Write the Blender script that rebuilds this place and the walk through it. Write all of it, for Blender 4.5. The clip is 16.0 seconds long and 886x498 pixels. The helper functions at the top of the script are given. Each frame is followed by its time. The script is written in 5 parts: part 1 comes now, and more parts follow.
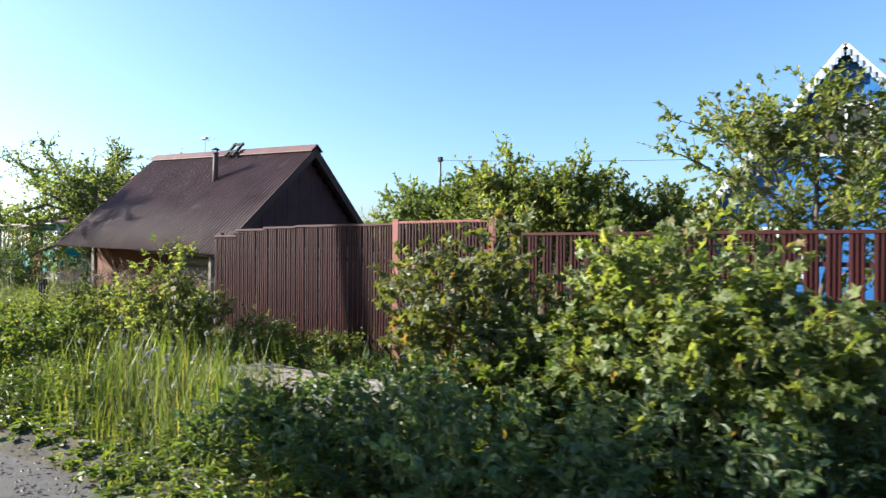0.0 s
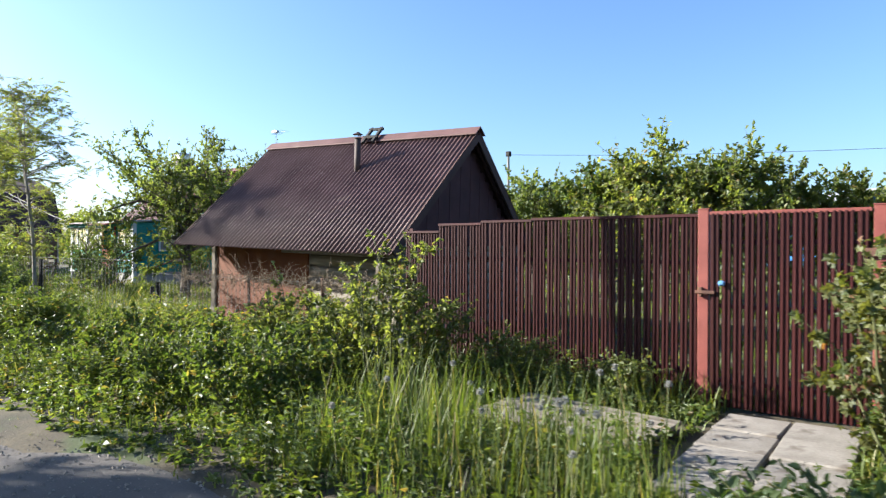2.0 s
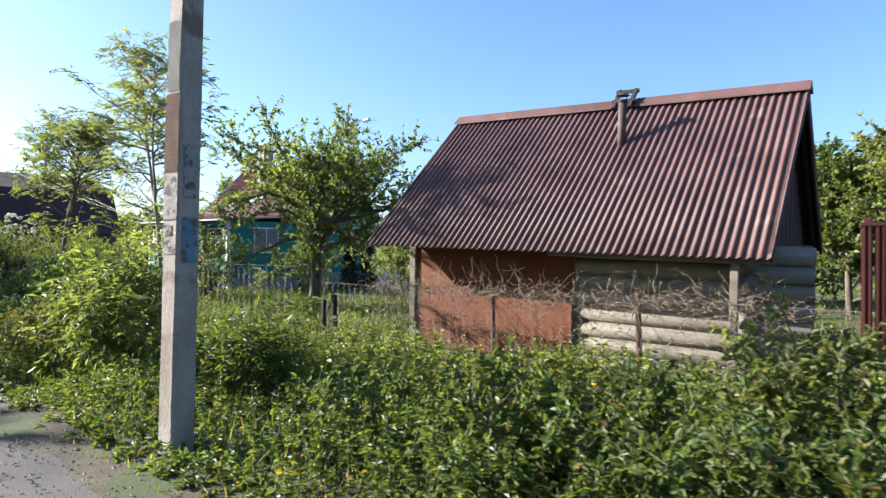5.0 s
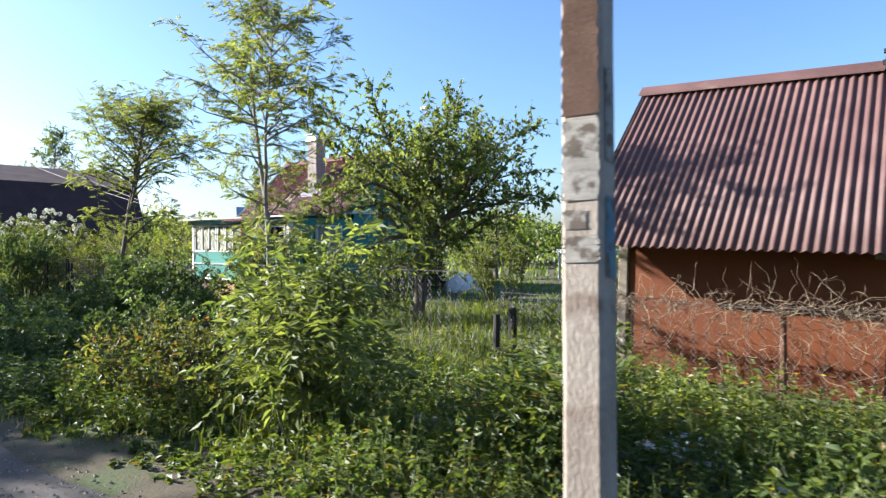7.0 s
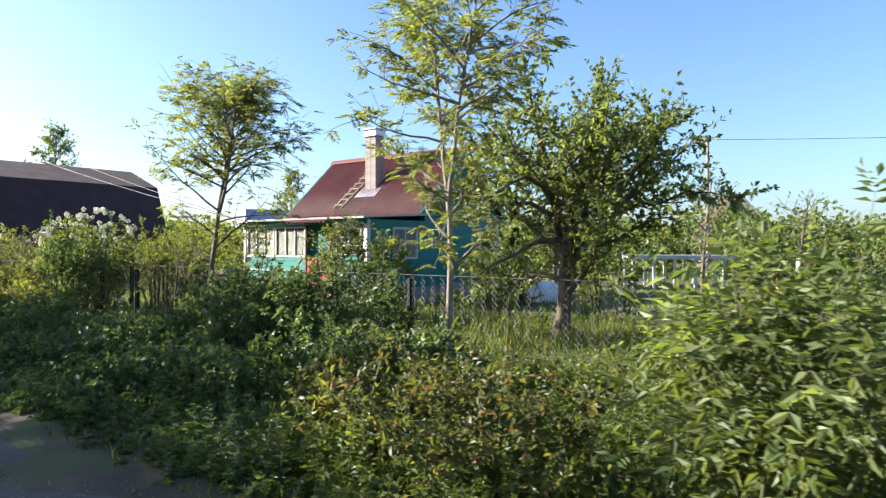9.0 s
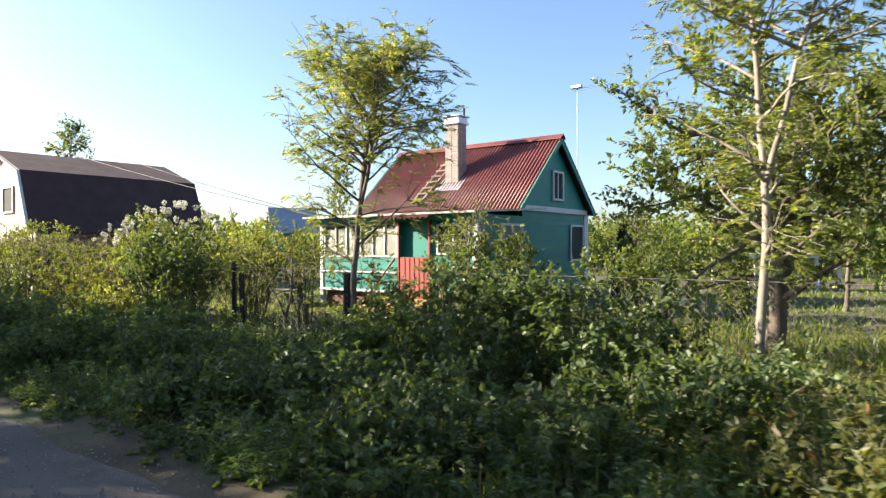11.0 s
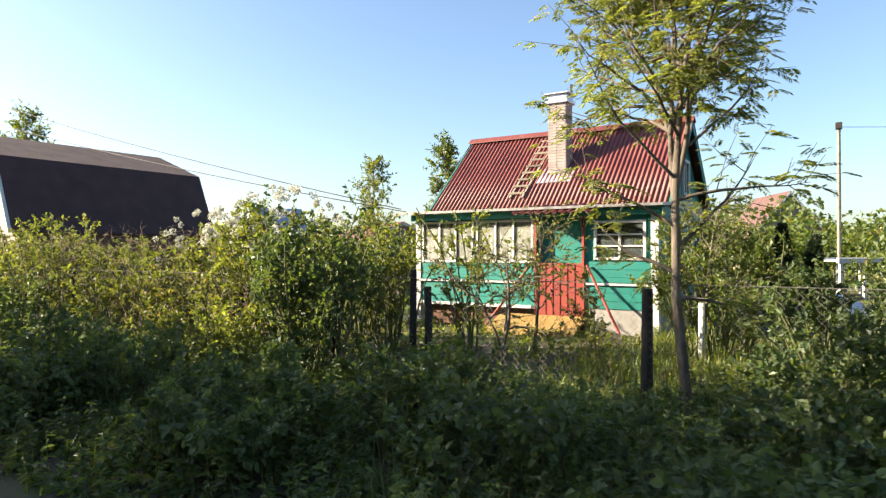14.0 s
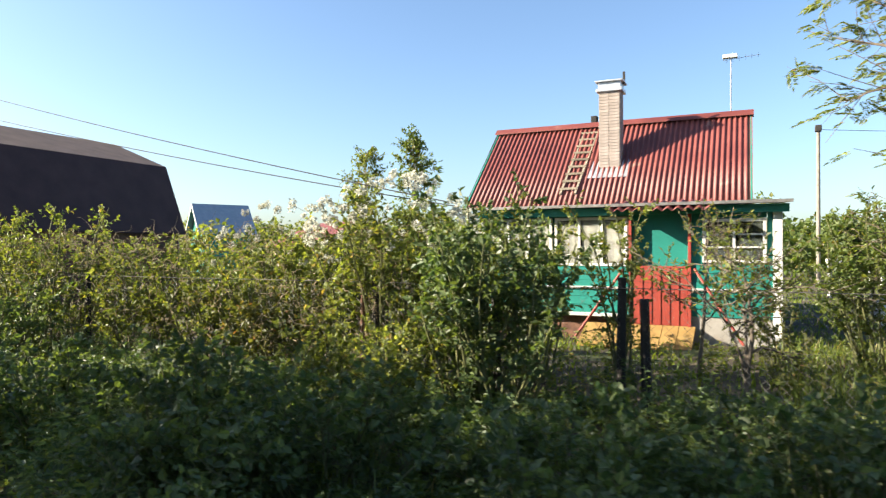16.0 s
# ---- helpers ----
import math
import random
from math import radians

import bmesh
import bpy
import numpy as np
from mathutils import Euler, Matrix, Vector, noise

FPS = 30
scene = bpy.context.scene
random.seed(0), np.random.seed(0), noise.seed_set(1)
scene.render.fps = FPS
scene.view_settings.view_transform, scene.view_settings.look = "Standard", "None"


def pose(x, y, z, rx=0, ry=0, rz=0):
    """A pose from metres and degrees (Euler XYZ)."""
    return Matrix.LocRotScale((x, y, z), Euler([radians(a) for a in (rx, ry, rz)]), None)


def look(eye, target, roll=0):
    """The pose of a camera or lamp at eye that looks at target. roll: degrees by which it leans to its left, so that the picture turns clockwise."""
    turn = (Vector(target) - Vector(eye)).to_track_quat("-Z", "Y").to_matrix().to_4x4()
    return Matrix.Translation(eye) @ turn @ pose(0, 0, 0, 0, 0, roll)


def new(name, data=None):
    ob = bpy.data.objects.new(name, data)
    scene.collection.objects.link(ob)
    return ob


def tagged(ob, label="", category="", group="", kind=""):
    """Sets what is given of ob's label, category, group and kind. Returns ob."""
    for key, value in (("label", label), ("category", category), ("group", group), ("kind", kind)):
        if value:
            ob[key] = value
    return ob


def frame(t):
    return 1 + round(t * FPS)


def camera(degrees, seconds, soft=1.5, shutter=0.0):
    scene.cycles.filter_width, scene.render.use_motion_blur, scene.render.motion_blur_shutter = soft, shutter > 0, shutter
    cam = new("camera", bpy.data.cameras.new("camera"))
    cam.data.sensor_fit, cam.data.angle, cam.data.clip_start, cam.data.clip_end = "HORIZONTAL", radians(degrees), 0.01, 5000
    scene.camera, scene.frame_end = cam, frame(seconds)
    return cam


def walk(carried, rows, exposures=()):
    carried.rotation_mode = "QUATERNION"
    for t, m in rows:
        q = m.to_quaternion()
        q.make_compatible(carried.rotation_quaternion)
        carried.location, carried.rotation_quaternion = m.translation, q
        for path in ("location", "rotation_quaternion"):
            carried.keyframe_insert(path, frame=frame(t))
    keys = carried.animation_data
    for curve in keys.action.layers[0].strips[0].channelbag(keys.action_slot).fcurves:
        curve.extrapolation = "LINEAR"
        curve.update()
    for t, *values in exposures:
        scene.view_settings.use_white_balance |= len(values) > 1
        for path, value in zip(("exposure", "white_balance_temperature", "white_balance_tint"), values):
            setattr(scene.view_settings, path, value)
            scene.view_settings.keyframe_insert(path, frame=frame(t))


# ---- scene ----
cam = camera(68.49, 16.0, soft=1.3, shutter=0.25)
PATH = [
    (0.0, pose(-0.000, 0.000, 1.623, 89.62, -0.21, 36.00)),
    (0.5, pose(-0.873, -0.069, 1.614, 89.67, -0.11, 37.40)),
    (1.0, pose(-1.715, -0.127, 1.604, 89.59, -0.11, 37.55)),
    (1.5, pose(-2.543, -0.193, 1.616, 89.58, -0.16, 37.93)),
    (2.0, pose(-3.392, -0.224, 1.598, 89.54, -0.13, 37.84)),
    (2.5, pose(-4.173, -0.251, 1.587, 89.51, -0.08, 37.91)),
    (3.0, pose(-5.027, -0.260, 1.594, 89.36, 0.18, 38.05)),
    (3.5, pose(-5.879, -0.279, 1.598, 89.43, 0.25, 38.15)),
    (6.0, pose(-9.941, -0.062, 1.592, 89.51, 0.06, 39.92)),
    (6.5, pose(-10.805, -0.085, 1.584, 89.57, 0.10, 39.51)),
    (7.0, pose(-11.734, -0.138, 1.605, 89.47, 0.12, 38.94)),
    (7.5, pose(-12.571, -0.201, 1.586, 89.90, -0.10, 38.46)),
    (8.0, pose(-13.476, -0.272, 1.624, 89.83, -0.05, 38.07)),
    (10.5, pose(-17.685, -0.601, 1.611, 89.87, -0.04, 37.13)),
    (11.0, pose(-18.604, -0.617, 1.597, 89.79, 0.13, 37.09)),
    (11.5, pose(-19.533, -0.577, 1.592, 89.85, 0.14, 36.72)),
    (12.0, pose(-20.479, -0.526, 1.601, 89.76, 0.24, 36.13)),
    (12.5, pose(-21.382, -0.418, 1.583, 89.99, 0.22, 34.98)),
    (13.0, pose(-22.266, -0.318, 1.583, 89.85, 0.34, 33.97)),
    (13.5, pose(-23.111, -0.227, 1.578, 90.12, 0.16, 33.43)),
    (14.0, pose(-23.920, -0.160, 1.575, 90.17, 0.12, 32.33)),
    (14.5, pose(-24.698, -0.109, 1.593, 90.19, 0.13, 28.82)),
    (15.0, pose(-25.537, -0.091, 1.594, 90.13, 0.10, 26.45)),
    (15.5, pose(-26.437, -0.080, 1.561, 90.27, 0.08, 25.64)),
    (16.0, pose(-27.337, -0.072, 1.613, 90.10, 0.01, 25.14)),
]
walk(cam, PATH, exposures=((0.0, 1.94, 5800, 9), (6.0, 1.94, 5700, 12), (8.0, 1.96, 5800, 12), (10.5, 2.12, 6600, 12), (13.5, 2.16, 7200, 12), (14.5, 2.12, 7100, 11), (16.0, 2.06, 6800, 9.5)))

# ---- daylight ----
SUN_TO = Vector((-0.81, -0.42, 0.4)).normalized()
world = bpy.data.worlds.new("sky")
scene.world = world
world.use_nodes = True
wn = world.node_tree
sky = wn.nodes.new("ShaderNodeTexSky")
sky.sky_type = "NISHITA"
sky.sun_disc = False
sky.sun_elevation = math.asin(SUN_TO.z)
sky.sun_rotation = math.atan2(SUN_TO.x, SUN_TO.y)
sky.air_density = 1.0
sky.dust_density = 1.5
sky.ozone_density = 4.0
wn.nodes["Background"].inputs[1].default_value = 0.071
wn.links.new(sky.outputs[0], wn.nodes["Background"].inputs[0])
sun_data = bpy.data.lights.new("sun", "SUN")
sun_data.energy = 5.0
sun_data.angle = radians(0.5)
sun_data.color = (1.0, 0.9, 0.74)
sun = new("sun", sun_data)
sun.matrix_world = look(SUN_TO * 60, (0, 0, 0))

RNG = np.random.default_rng(7)


# ---- materials ----
def shader(name):
    m = bpy.data.materials.new(name)
    m.use_nodes = True
    return m, m.node_tree.nodes, m.node_tree.links, m.node_tree.nodes["Principled BSDF"]


def surface(name, dark, light, scale=6.0, rough=0.8, metal=0.0, bump=0.3, fine=60.0, stretch=(1, 1, 1), spot=None, spot_scale=1.2, spot_at=0.6, piece=0.0, spec=0.4):
    """Two colours mixed by coarse and fine noise, an optional third colour in blotches, fine relief, and a lightness that differs from piece to piece."""
    m, n, l, p = shader(name)
    co = n.new("ShaderNodeTexCoord")
    mp = n.new("ShaderNodeMapping")
    mp.inputs["Scale"].default_value = stretch
    l.new(co.outputs["Object"], mp.inputs[0])
    a, b = n.new("ShaderNodeTexNoise"), n.new("ShaderNodeTexNoise")
    a.inputs["Scale"].default_value, b.inputs["Scale"].default_value = scale, fine
    a.inputs["Detail"].default_value, b.inputs["Detail"].default_value = 5, 3
    for t in (a, b):
        l.new(mp.outputs[0], t.inputs["Vector"])
    add = n.new("ShaderNodeMath")
    add.operation = "MULTIPLY_ADD"
    l.new(b.outputs["Fac"], add.inputs[0])
    add.inputs[1].default_value = 0.5
    l.new(a.outputs["Fac"], add.inputs[2])
    mr = n.new("ShaderNodeMapRange")
    mr.inputs["From Min"].default_value, mr.inputs["From Max"].default_value = 0.5, 1.0
    l.new(add.outputs[0], mr.inputs["Value"])
    mix = n.new("ShaderNodeMix")
    mix.data_type = "RGBA"
    mix.inputs["A"].default_value, mix.inputs["B"].default_value = (*dark, 1), (*light, 1)
    l.new(mr.outputs[0], mix.inputs["Factor"])
    out = mix.outputs["Result"]
    if spot:
        s = n.new("ShaderNodeTexNoise")
        s.inputs["Scale"].default_value, s.inputs["Detail"].default_value = spot_scale, 6
        l.new(co.outputs["Object"], s.inputs["Vector"])
        r = n.new("ShaderNodeMapRange")
        r.inputs["From Min"].default_value, r.inputs["From Max"].default_value = spot_at, spot_at + 0.08
        l.new(s.outputs["Fac"], r.inputs["Value"])
        k = n.new("ShaderNodeMix")
        k.data_type = "RGBA"
        k.inputs["B"].default_value = (*spot, 1)
        l.new(r.outputs[0], k.inputs["Factor"])
        l.new(out, k.inputs["A"])
        out = k.outputs["Result"]
    if piece:
        oi = n.new("ShaderNodeObjectInfo")
        pr = n.new("ShaderNodeMapRange")
        pr.inputs["To Min"].default_value, pr.inputs["To Max"].default_value = 1 - piece, 1 + piece
        l.new(oi.outputs["Random"], pr.inputs["Value"])
        hs = n.new("ShaderNodeHueSaturation")
        l.new(pr.outputs[0], hs.inputs["Value"])
        l.new(out, hs.inputs["Color"])
        out = hs.outputs[0]
    l.new(out, p.inputs["Base Color"])
    p.inputs["Roughness"].default_value, p.inputs["Metallic"].default_value = rough, metal
    p.inputs["Specular IOR Level"].default_value = spec
    if bump:
        bm_ = n.new("ShaderNodeBump")
        bm_.inputs["Strength"].default_value, bm_.inputs["Distance"].default_value = bump, 0.01
        l.new(add.outputs[0], bm_.inputs["Height"])
        l.new(bm_.outputs[0], p.inputs["Normal"])
    return m


def leafy(name, a, b, c=None, glow=0.45, rough=0.5, warmth=(1.75, 1.65, 0.6)):
    """Leaf: colour differs leaf by leaf between a and b, with a few of c; light passes through it."""
    m, n, l, p = shader(name)
    g = n.new("ShaderNodeNewGeometry")
    ramp = n.new("ShaderNodeValToRGB")
    e = ramp.color_ramp.elements
    e[0].position, e[0].color = 0.05, (*a, 1)
    e[1].position, e[1].color = 0.93, (*b, 1)
    if c:
        k = e.new(0.985)
        k.color = (*c, 1)
    l.new(g.outputs["Random Per Island"], ramp.inputs[0])
    co = n.new("ShaderNodeTexCoord")
    t = n.new("ShaderNodeTexNoise")
    t.inputs["Scale"].default_value = 1.3
    l.new(co.outputs["Object"], t.inputs["Vector"])
    mr = n.new("ShaderNodeMapRange")
    mr.inputs["From Min"].default_value, mr.inputs["From Max"].default_value = 0.3, 0.7
    mr.inputs["To Min"].default_value, mr.inputs["To Max"].default_value = 0.5, 1.1
    l.new(t.outputs["Fac"], mr.inputs["Value"])
    hs = n.new("ShaderNodeHueSaturation")
    l.new(ramp.outputs[0], hs.inputs["Color"])
    l.new(mr.outputs[0], hs.inputs["Value"])
    l.new(hs.outputs[0], p.inputs["Base Color"])
    p.inputs["Roughness"].default_value = rough
    p.inputs["Specular IOR Level"].default_value = 0.5
    tr = n.new("ShaderNodeBsdfTranslucent")
    warm = n.new("ShaderNodeMix")
    warm.data_type, warm.blend_type = "RGBA", "MULTIPLY"
    warm.inputs["Factor"].default_value = 1.0
    warm.inputs["B"].default_value = (*warmth, 1)
    l.new(hs.outputs[0], warm.inputs["A"])
    l.new(warm.outputs["Result"], tr.inputs["Color"])
    mx = n.new("ShaderNodeMixShader")
    mx.inputs[0].default_value = glow
    l.new(p.outputs[0], mx.inputs[1])
    l.new(tr.outputs[0], mx.inputs[2])
    l.new(mx.outputs[0], n["Material Output"].inputs[0])
    return m


def glassy(name, tint=(0.75, 0.85, 0.85)):
    m, n, l, p = shader(name)
    p.inputs["Base Color"].default_value = (*tint, 1)
    p.inputs["Roughness"].default_value = 0.05
    p.inputs["Transmission Weight"].default_value = 1.0
    p.inputs["IOR"].default_value = 1.45
    return m


M_LEAF = leafy("leaf_bright", (0.062, 0.106, 0.024), (0.15, 0.19, 0.044), (0.22, 0.17, 0.06), glow=0.47)
# dark leaves; on raspberries, currants and verge nettles this colour also carries shade
M_LEAF_DARK = leafy("leaf_dark_and_shaded", (0.05244, 0.09804, 0.03876), (0.1345, 0.1858, 0.0684), glow=0.42)
M_LEAF_RED = leafy("leaf_reddish", (0.07, 0.095, 0.03), (0.17, 0.175, 0.055), (0.24, 0.12, 0.06), glow=0.45)
M_LEAF_YELLOW = leafy("leaf_yellowish", (0.095, 0.135, 0.03), (0.195, 0.225, 0.06), (0.26, 0.2, 0.07), glow=0.5)
M_LEAF_PALE = leafy("leaf_pale", (0.11, 0.15, 0.042), (0.24, 0.275, 0.09), (0.28, 0.21, 0.1), glow=0.56)
M_LEAF_GREY = leafy("leaf_grey", (0.095, 0.14, 0.042), (0.2, 0.24, 0.085), glow=0.5)
M_GRASS = leafy("grass_blade", (0.07, 0.115, 0.02), (0.17, 0.205, 0.05), (0.38, 0.31, 0.15), glow=0.45)
M_LAWN = leafy("lawn_blade", (0.1, 0.155, 0.02), (0.19, 0.25, 0.04), glow=0.5)
M_BLOSSOM = leafy("white_blossom", (0.51, 0.51, 0.425), (0.68, 0.68, 0.612), glow=0.4, warmth=(1, 1, 0.9))
M_SEED = leafy("seed_head", (0.36, 0.35, 0.32), (0.5, 0.49, 0.45), glow=0.4, warmth=(1, 1, 0.95))
M_FLOWER = leafy("yellow_petal", (0.7, 0.45, 0.02), (0.8, 0.6, 0.03), glow=0.3)
M_DRY = surface("dry_vine", (0.1, 0.07, 0.045), (0.27, 0.21, 0.14), 9, 0.9)
M_BARK = surface("bark_grey_brown", (0.05, 0.04, 0.03), (0.16, 0.13, 0.1), 9, 0.9, bump=0.7, stretch=(1, 1, 0.3))
M_BARK_PALE = surface("bark_pale", (0.13, 0.11, 0.085), (0.29, 0.26, 0.21), 10, 0.8, bump=0.4, stretch=(1, 1, 0.4), spot=(0.1, 0.08, 0.06), spot_scale=7, spot_at=0.62)
M_WHITEWASH = surface("whitewashed_bark", (0.55, 0.53, 0.48), (0.75, 0.73, 0.68), 12, 0.9)
M_STEM = surface("green_stem", (0.06, 0.07, 0.025), (0.13, 0.13, 0.05), 10, 0.8, bump=0)
M_ROAD = surface("dusty_asphalt", (0.05, 0.045, 0.041), (0.12, 0.105, 0.09), 0.8, 0.9, bump=1.0, fine=70, spot=(0.075, 0.066, 0.058), spot_scale=1.6, spot_at=0.55)
M_GRAVEL = surface("gravel_stone", (0.17, 0.14, 0.11), (0.38, 0.33, 0.27), 20, 0.9, piece=0.3)
M_SOIL = surface("soil_litter", (0.03, 0.024, 0.016), (0.1, 0.08, 0.045), 2.5, 0.95, bump=1.0, fine=40, spot=(0.05, 0.065, 0.02), spot_scale=1.0, spot_at=0.5)
M_SLATE = surface("brown_bitumen_corrugated_sheet", (0.075, 0.038, 0.034), (0.145, 0.082, 0.072), 1.6, 0.6, bump=0.2, fine=70, spec=0.25, spot=(0.17, 0.11, 0.09), spot_scale=2.4, spot_at=0.64, piece=0.06)
M_RED_ROOF = surface("dark_red_corrugated_sheet", (0.104, 0.024, 0.0208), (0.168, 0.044, 0.036), 1.6, 0.55, bump=0.2, fine=45, spot=(0.2, 0.1, 0.08), spot_scale=2.2, spot_at=0.66, piece=0.08)
M_FENCE = surface("brown_red_fence_paint", (0.033, 0.0078, 0.0075), (0.054, 0.0128, 0.0118), 3, 0.5, bump=0.08, stretch=(1, 1, 0.3), piece=0.16, spec=0.25)
M_POST_RED = surface("red_oxide_post_paint", (0.15, 0.0375, 0.0285), (0.225, 0.0638, 0.0488), 5, 0.55, bump=0.15)
M_PLY = surface("orange_brown_painted_board", (0.108, 0.0288, 0.00648), (0.144, 0.04104, 0.00864), 1.4, 0.75, bump=0.12, spot=(0.12, 0.04, 0.018), spot_scale=1.7, spot_at=0.62)
M_LOG = surface("weathered_grey_log", (0.12, 0.1, 0.076), (0.272, 0.24, 0.188), 4, 0.9, bump=0.6, fine=50, stretch=(0.15, 1, 1), piece=0.15)
M_DARK_WOOD = surface("dark_brown_boards", (0.035, 0.018, 0.014), (0.075, 0.038, 0.03), 4, 0.8, bump=0.4, stretch=(1, 1, 0.2), piece=0.2)
M_OLD_WOOD = surface("weathered_board", (0.112, 0.092, 0.072), (0.24, 0.208, 0.16), 6, 0.9, bump=0.6, stretch=(0.2, 1, 1), piece=0.2)
M_CONCRETE = surface("weathered_concrete", (0.15, 0.131, 0.109), (0.27, 0.247, 0.214), 3, 0.9, bump=0.9, fine=55, spot=(0.13, 0.11, 0.09), spot_scale=3.5, spot_at=0.6, piece=0.08)
M_POLE = surface("weathered_pole_concrete", (0.18, 0.15, 0.122), (0.34, 0.3, 0.25), 3.5, 0.9, bump=1.0, fine=60, stretch=(1, 1, 0.5), spot=(0.14, 0.1, 0.075), spot_scale=2.6, spot_at=0.57)
M_POLE_BROWN = surface("brown_stained_concrete", (0.12, 0.07, 0.048), (0.2, 0.125, 0.09), 7, 0.9, bump=0.8, fine=60)
M_PALE_PAINT = surface("flaking_white_paint", (0.38, 0.36, 0.32), (0.56, 0.54, 0.5), 6, 0.85, bump=0.6, spot=(0.19, 0.16, 0.13), spot_scale=11, spot_at=0.5)
M_BLUE_PAINT = surface("flaking_blue_paint", (0.16, 0.3, 0.38), (0.26, 0.4, 0.48), 8, 0.8, bump=0.5, spot=(0.2, 0.17, 0.14), spot_scale=12, spot_at=0.52)
M_STEEL = surface("grey_steel", (0.16, 0.15, 0.145), (0.34, 0.33, 0.32), 8, 0.45, metal=0.7, bump=0.1)
M_RUST = surface("rusty_pipe", (0.07, 0.035, 0.025), (0.16, 0.08, 0.05), 9, 0.85, bump=0.4)
M_SOOT = surface("sooty_brown_pipe", (0.035, 0.024, 0.02), (0.08, 0.052, 0.042), 9, 0.7, bump=0.3)
M_TEAL = surface("turquoise_wall_paint", (0.00216, 0.1368, 0.1116), (0.0072, 0.18, 0.1476), 2.0, 0.55, bump=0.15, stretch=(0.3, 1, 1), piece=0.06)
M_TEAL_DARK = surface("dark_turquoise_paint", (0.008, 0.15, 0.12), (0.015, 0.2, 0.16), 3, 0.6, bump=0.1)
M_PALE_BLUE = surface("pale_blue_paint", (0.18, 0.24, 0.3), (0.252, 0.312, 0.372), 4, 0.6, bump=0.1)
M_WHITE = surface("white_paint", (0.4264, 0.4264, 0.4066), (0.5168, 0.5168, 0.497), 4, 0.6, bump=0.1)
M_CURTAIN = surface("net_curtain", (0.152, 0.132, 0.116), (0.256, 0.224, 0.2), 7, 0.95, bump=0.1, stretch=(4, 4, 0.2))
M_DOOR = surface("red_painted_door", (0.2074, 0.0288, 0.02016), (0.265, 0.0432, 0.0288), 3, 0.55, bump=0.15)
M_PLINTH = surface("grey_render", (0.216, 0.204, 0.186), (0.3, 0.288, 0.264), 4, 0.9, bump=0.4, spot=(0.25, 0.22, 0.19), spot_scale=2.5, spot_at=0.6)
M_BRICK_PALE = surface("pale_chimney_brick", (0.224, 0.1855, 0.1645), (0.308, 0.2695, 0.245), 10, 0.9, bump=0.4, piece=0.12)
M_ZINC = surface("zinc_flashing", (0.36, 0.38, 0.4), (0.55, 0.57, 0.6), 5, 0.4, metal=0.6, bump=0.1)
M_SAND = surface("yellow_sand", (0.2083, 0.124, 0.03472), (0.2877, 0.1885, 0.06448), 4, 0.95, bump=0.7)
# plum board paint with the gable's shade put into the colour
M_GABLE = surface("shade_darkened_plum_board", (0.035, 0.013, 0.014), (0.065, 0.023, 0.024), 3, 0.8, bump=0.25)
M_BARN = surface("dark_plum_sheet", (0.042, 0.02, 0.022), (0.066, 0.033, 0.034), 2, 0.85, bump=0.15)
# lighter and browner than the lower slope's colour
M_BARN_TOP = surface("grey_brown_upper_roof", (0.1, 0.064, 0.05), (0.155, 0.1, 0.08), 2, 0.85, bump=0.3)
M_BARN_WALL = surface("pale_pink_board", (0.2992, 0.2376, 0.2112), (0.3808, 0.3128, 0.2784), 3, 0.85, bump=0.3, piece=0.06)
M_BLUE = surface("blue_board_wall", (0.012, 0.084, 0.252), (0.024, 0.12, 0.312), 3, 0.6, bump=0.2, piece=0.06)
M_BLUE_ROOF = surface("grey_tile_roof", (0.13, 0.13, 0.15), (0.21, 0.21, 0.23), 3, 0.7, bump=0.3)
M_BLACK = surface("black_tarred_wood", (0.012, 0.011, 0.01), (0.035, 0.03, 0.027), 5, 0.85, bump=0.4)
M_SPRUCE = leafy("spruce_needles", (0.012, 0.03, 0.012), (0.03, 0.05, 0.02), glow=0.15)
M_GLASS = glassy("window_glass")
# near-black colour that paints the shade of unlit rooms on flat window panels
M_ROOM_SHADE = surface("painted_room_shade", (0.02, 0.022, 0.022), (0.05, 0.05, 0.048), 3, 0.9, bump=0)
M_WIRE = surface("galvanised_wire", (0.1, 0.095, 0.09), (0.2, 0.19, 0.18), 9, 0.6, metal=0.4, bump=0)
M_CABLE = surface("black_cable", (0.02, 0.02, 0.02), (0.035, 0.035, 0.035), 5, 0.6, bump=0)
M_PLASTIC = surface("pale_plastic_film", (0.6, 0.62, 0.64), (0.78, 0.8, 0.82), 6, 0.35, bump=0.5)
M_LOCK = surface("pale_blue_cover", (0.07, 0.19, 0.38), (0.12, 0.27, 0.48), 8, 0.5, bump=0.1)


# ---- mesh helpers ----
def box(bm, x0, x1, y0, y1, z0, z1, bevel=0.0):
    made = bmesh.ops.create_cube(bm, size=1.0, matrix=Matrix.Translation(((x0 + x1) / 2, (y0 + y1) / 2, (z0 + z1) / 2)) @ Matrix.Diagonal((abs(x1 - x0), abs(y1 - y0), abs(z1 - z0), 1)))
    if bevel:
        edges = list({e for v in made["verts"] for e in v.link_edges})
        bmesh.ops.bevel(bm, geom=edges, offset=bevel, segments=1, affect="EDGES")
    return bm


def boxes(*rows, bevel=0.0):
    bm = bmesh.new()
    for r in rows:
        box(bm, *r, bevel=bevel)
    return bm


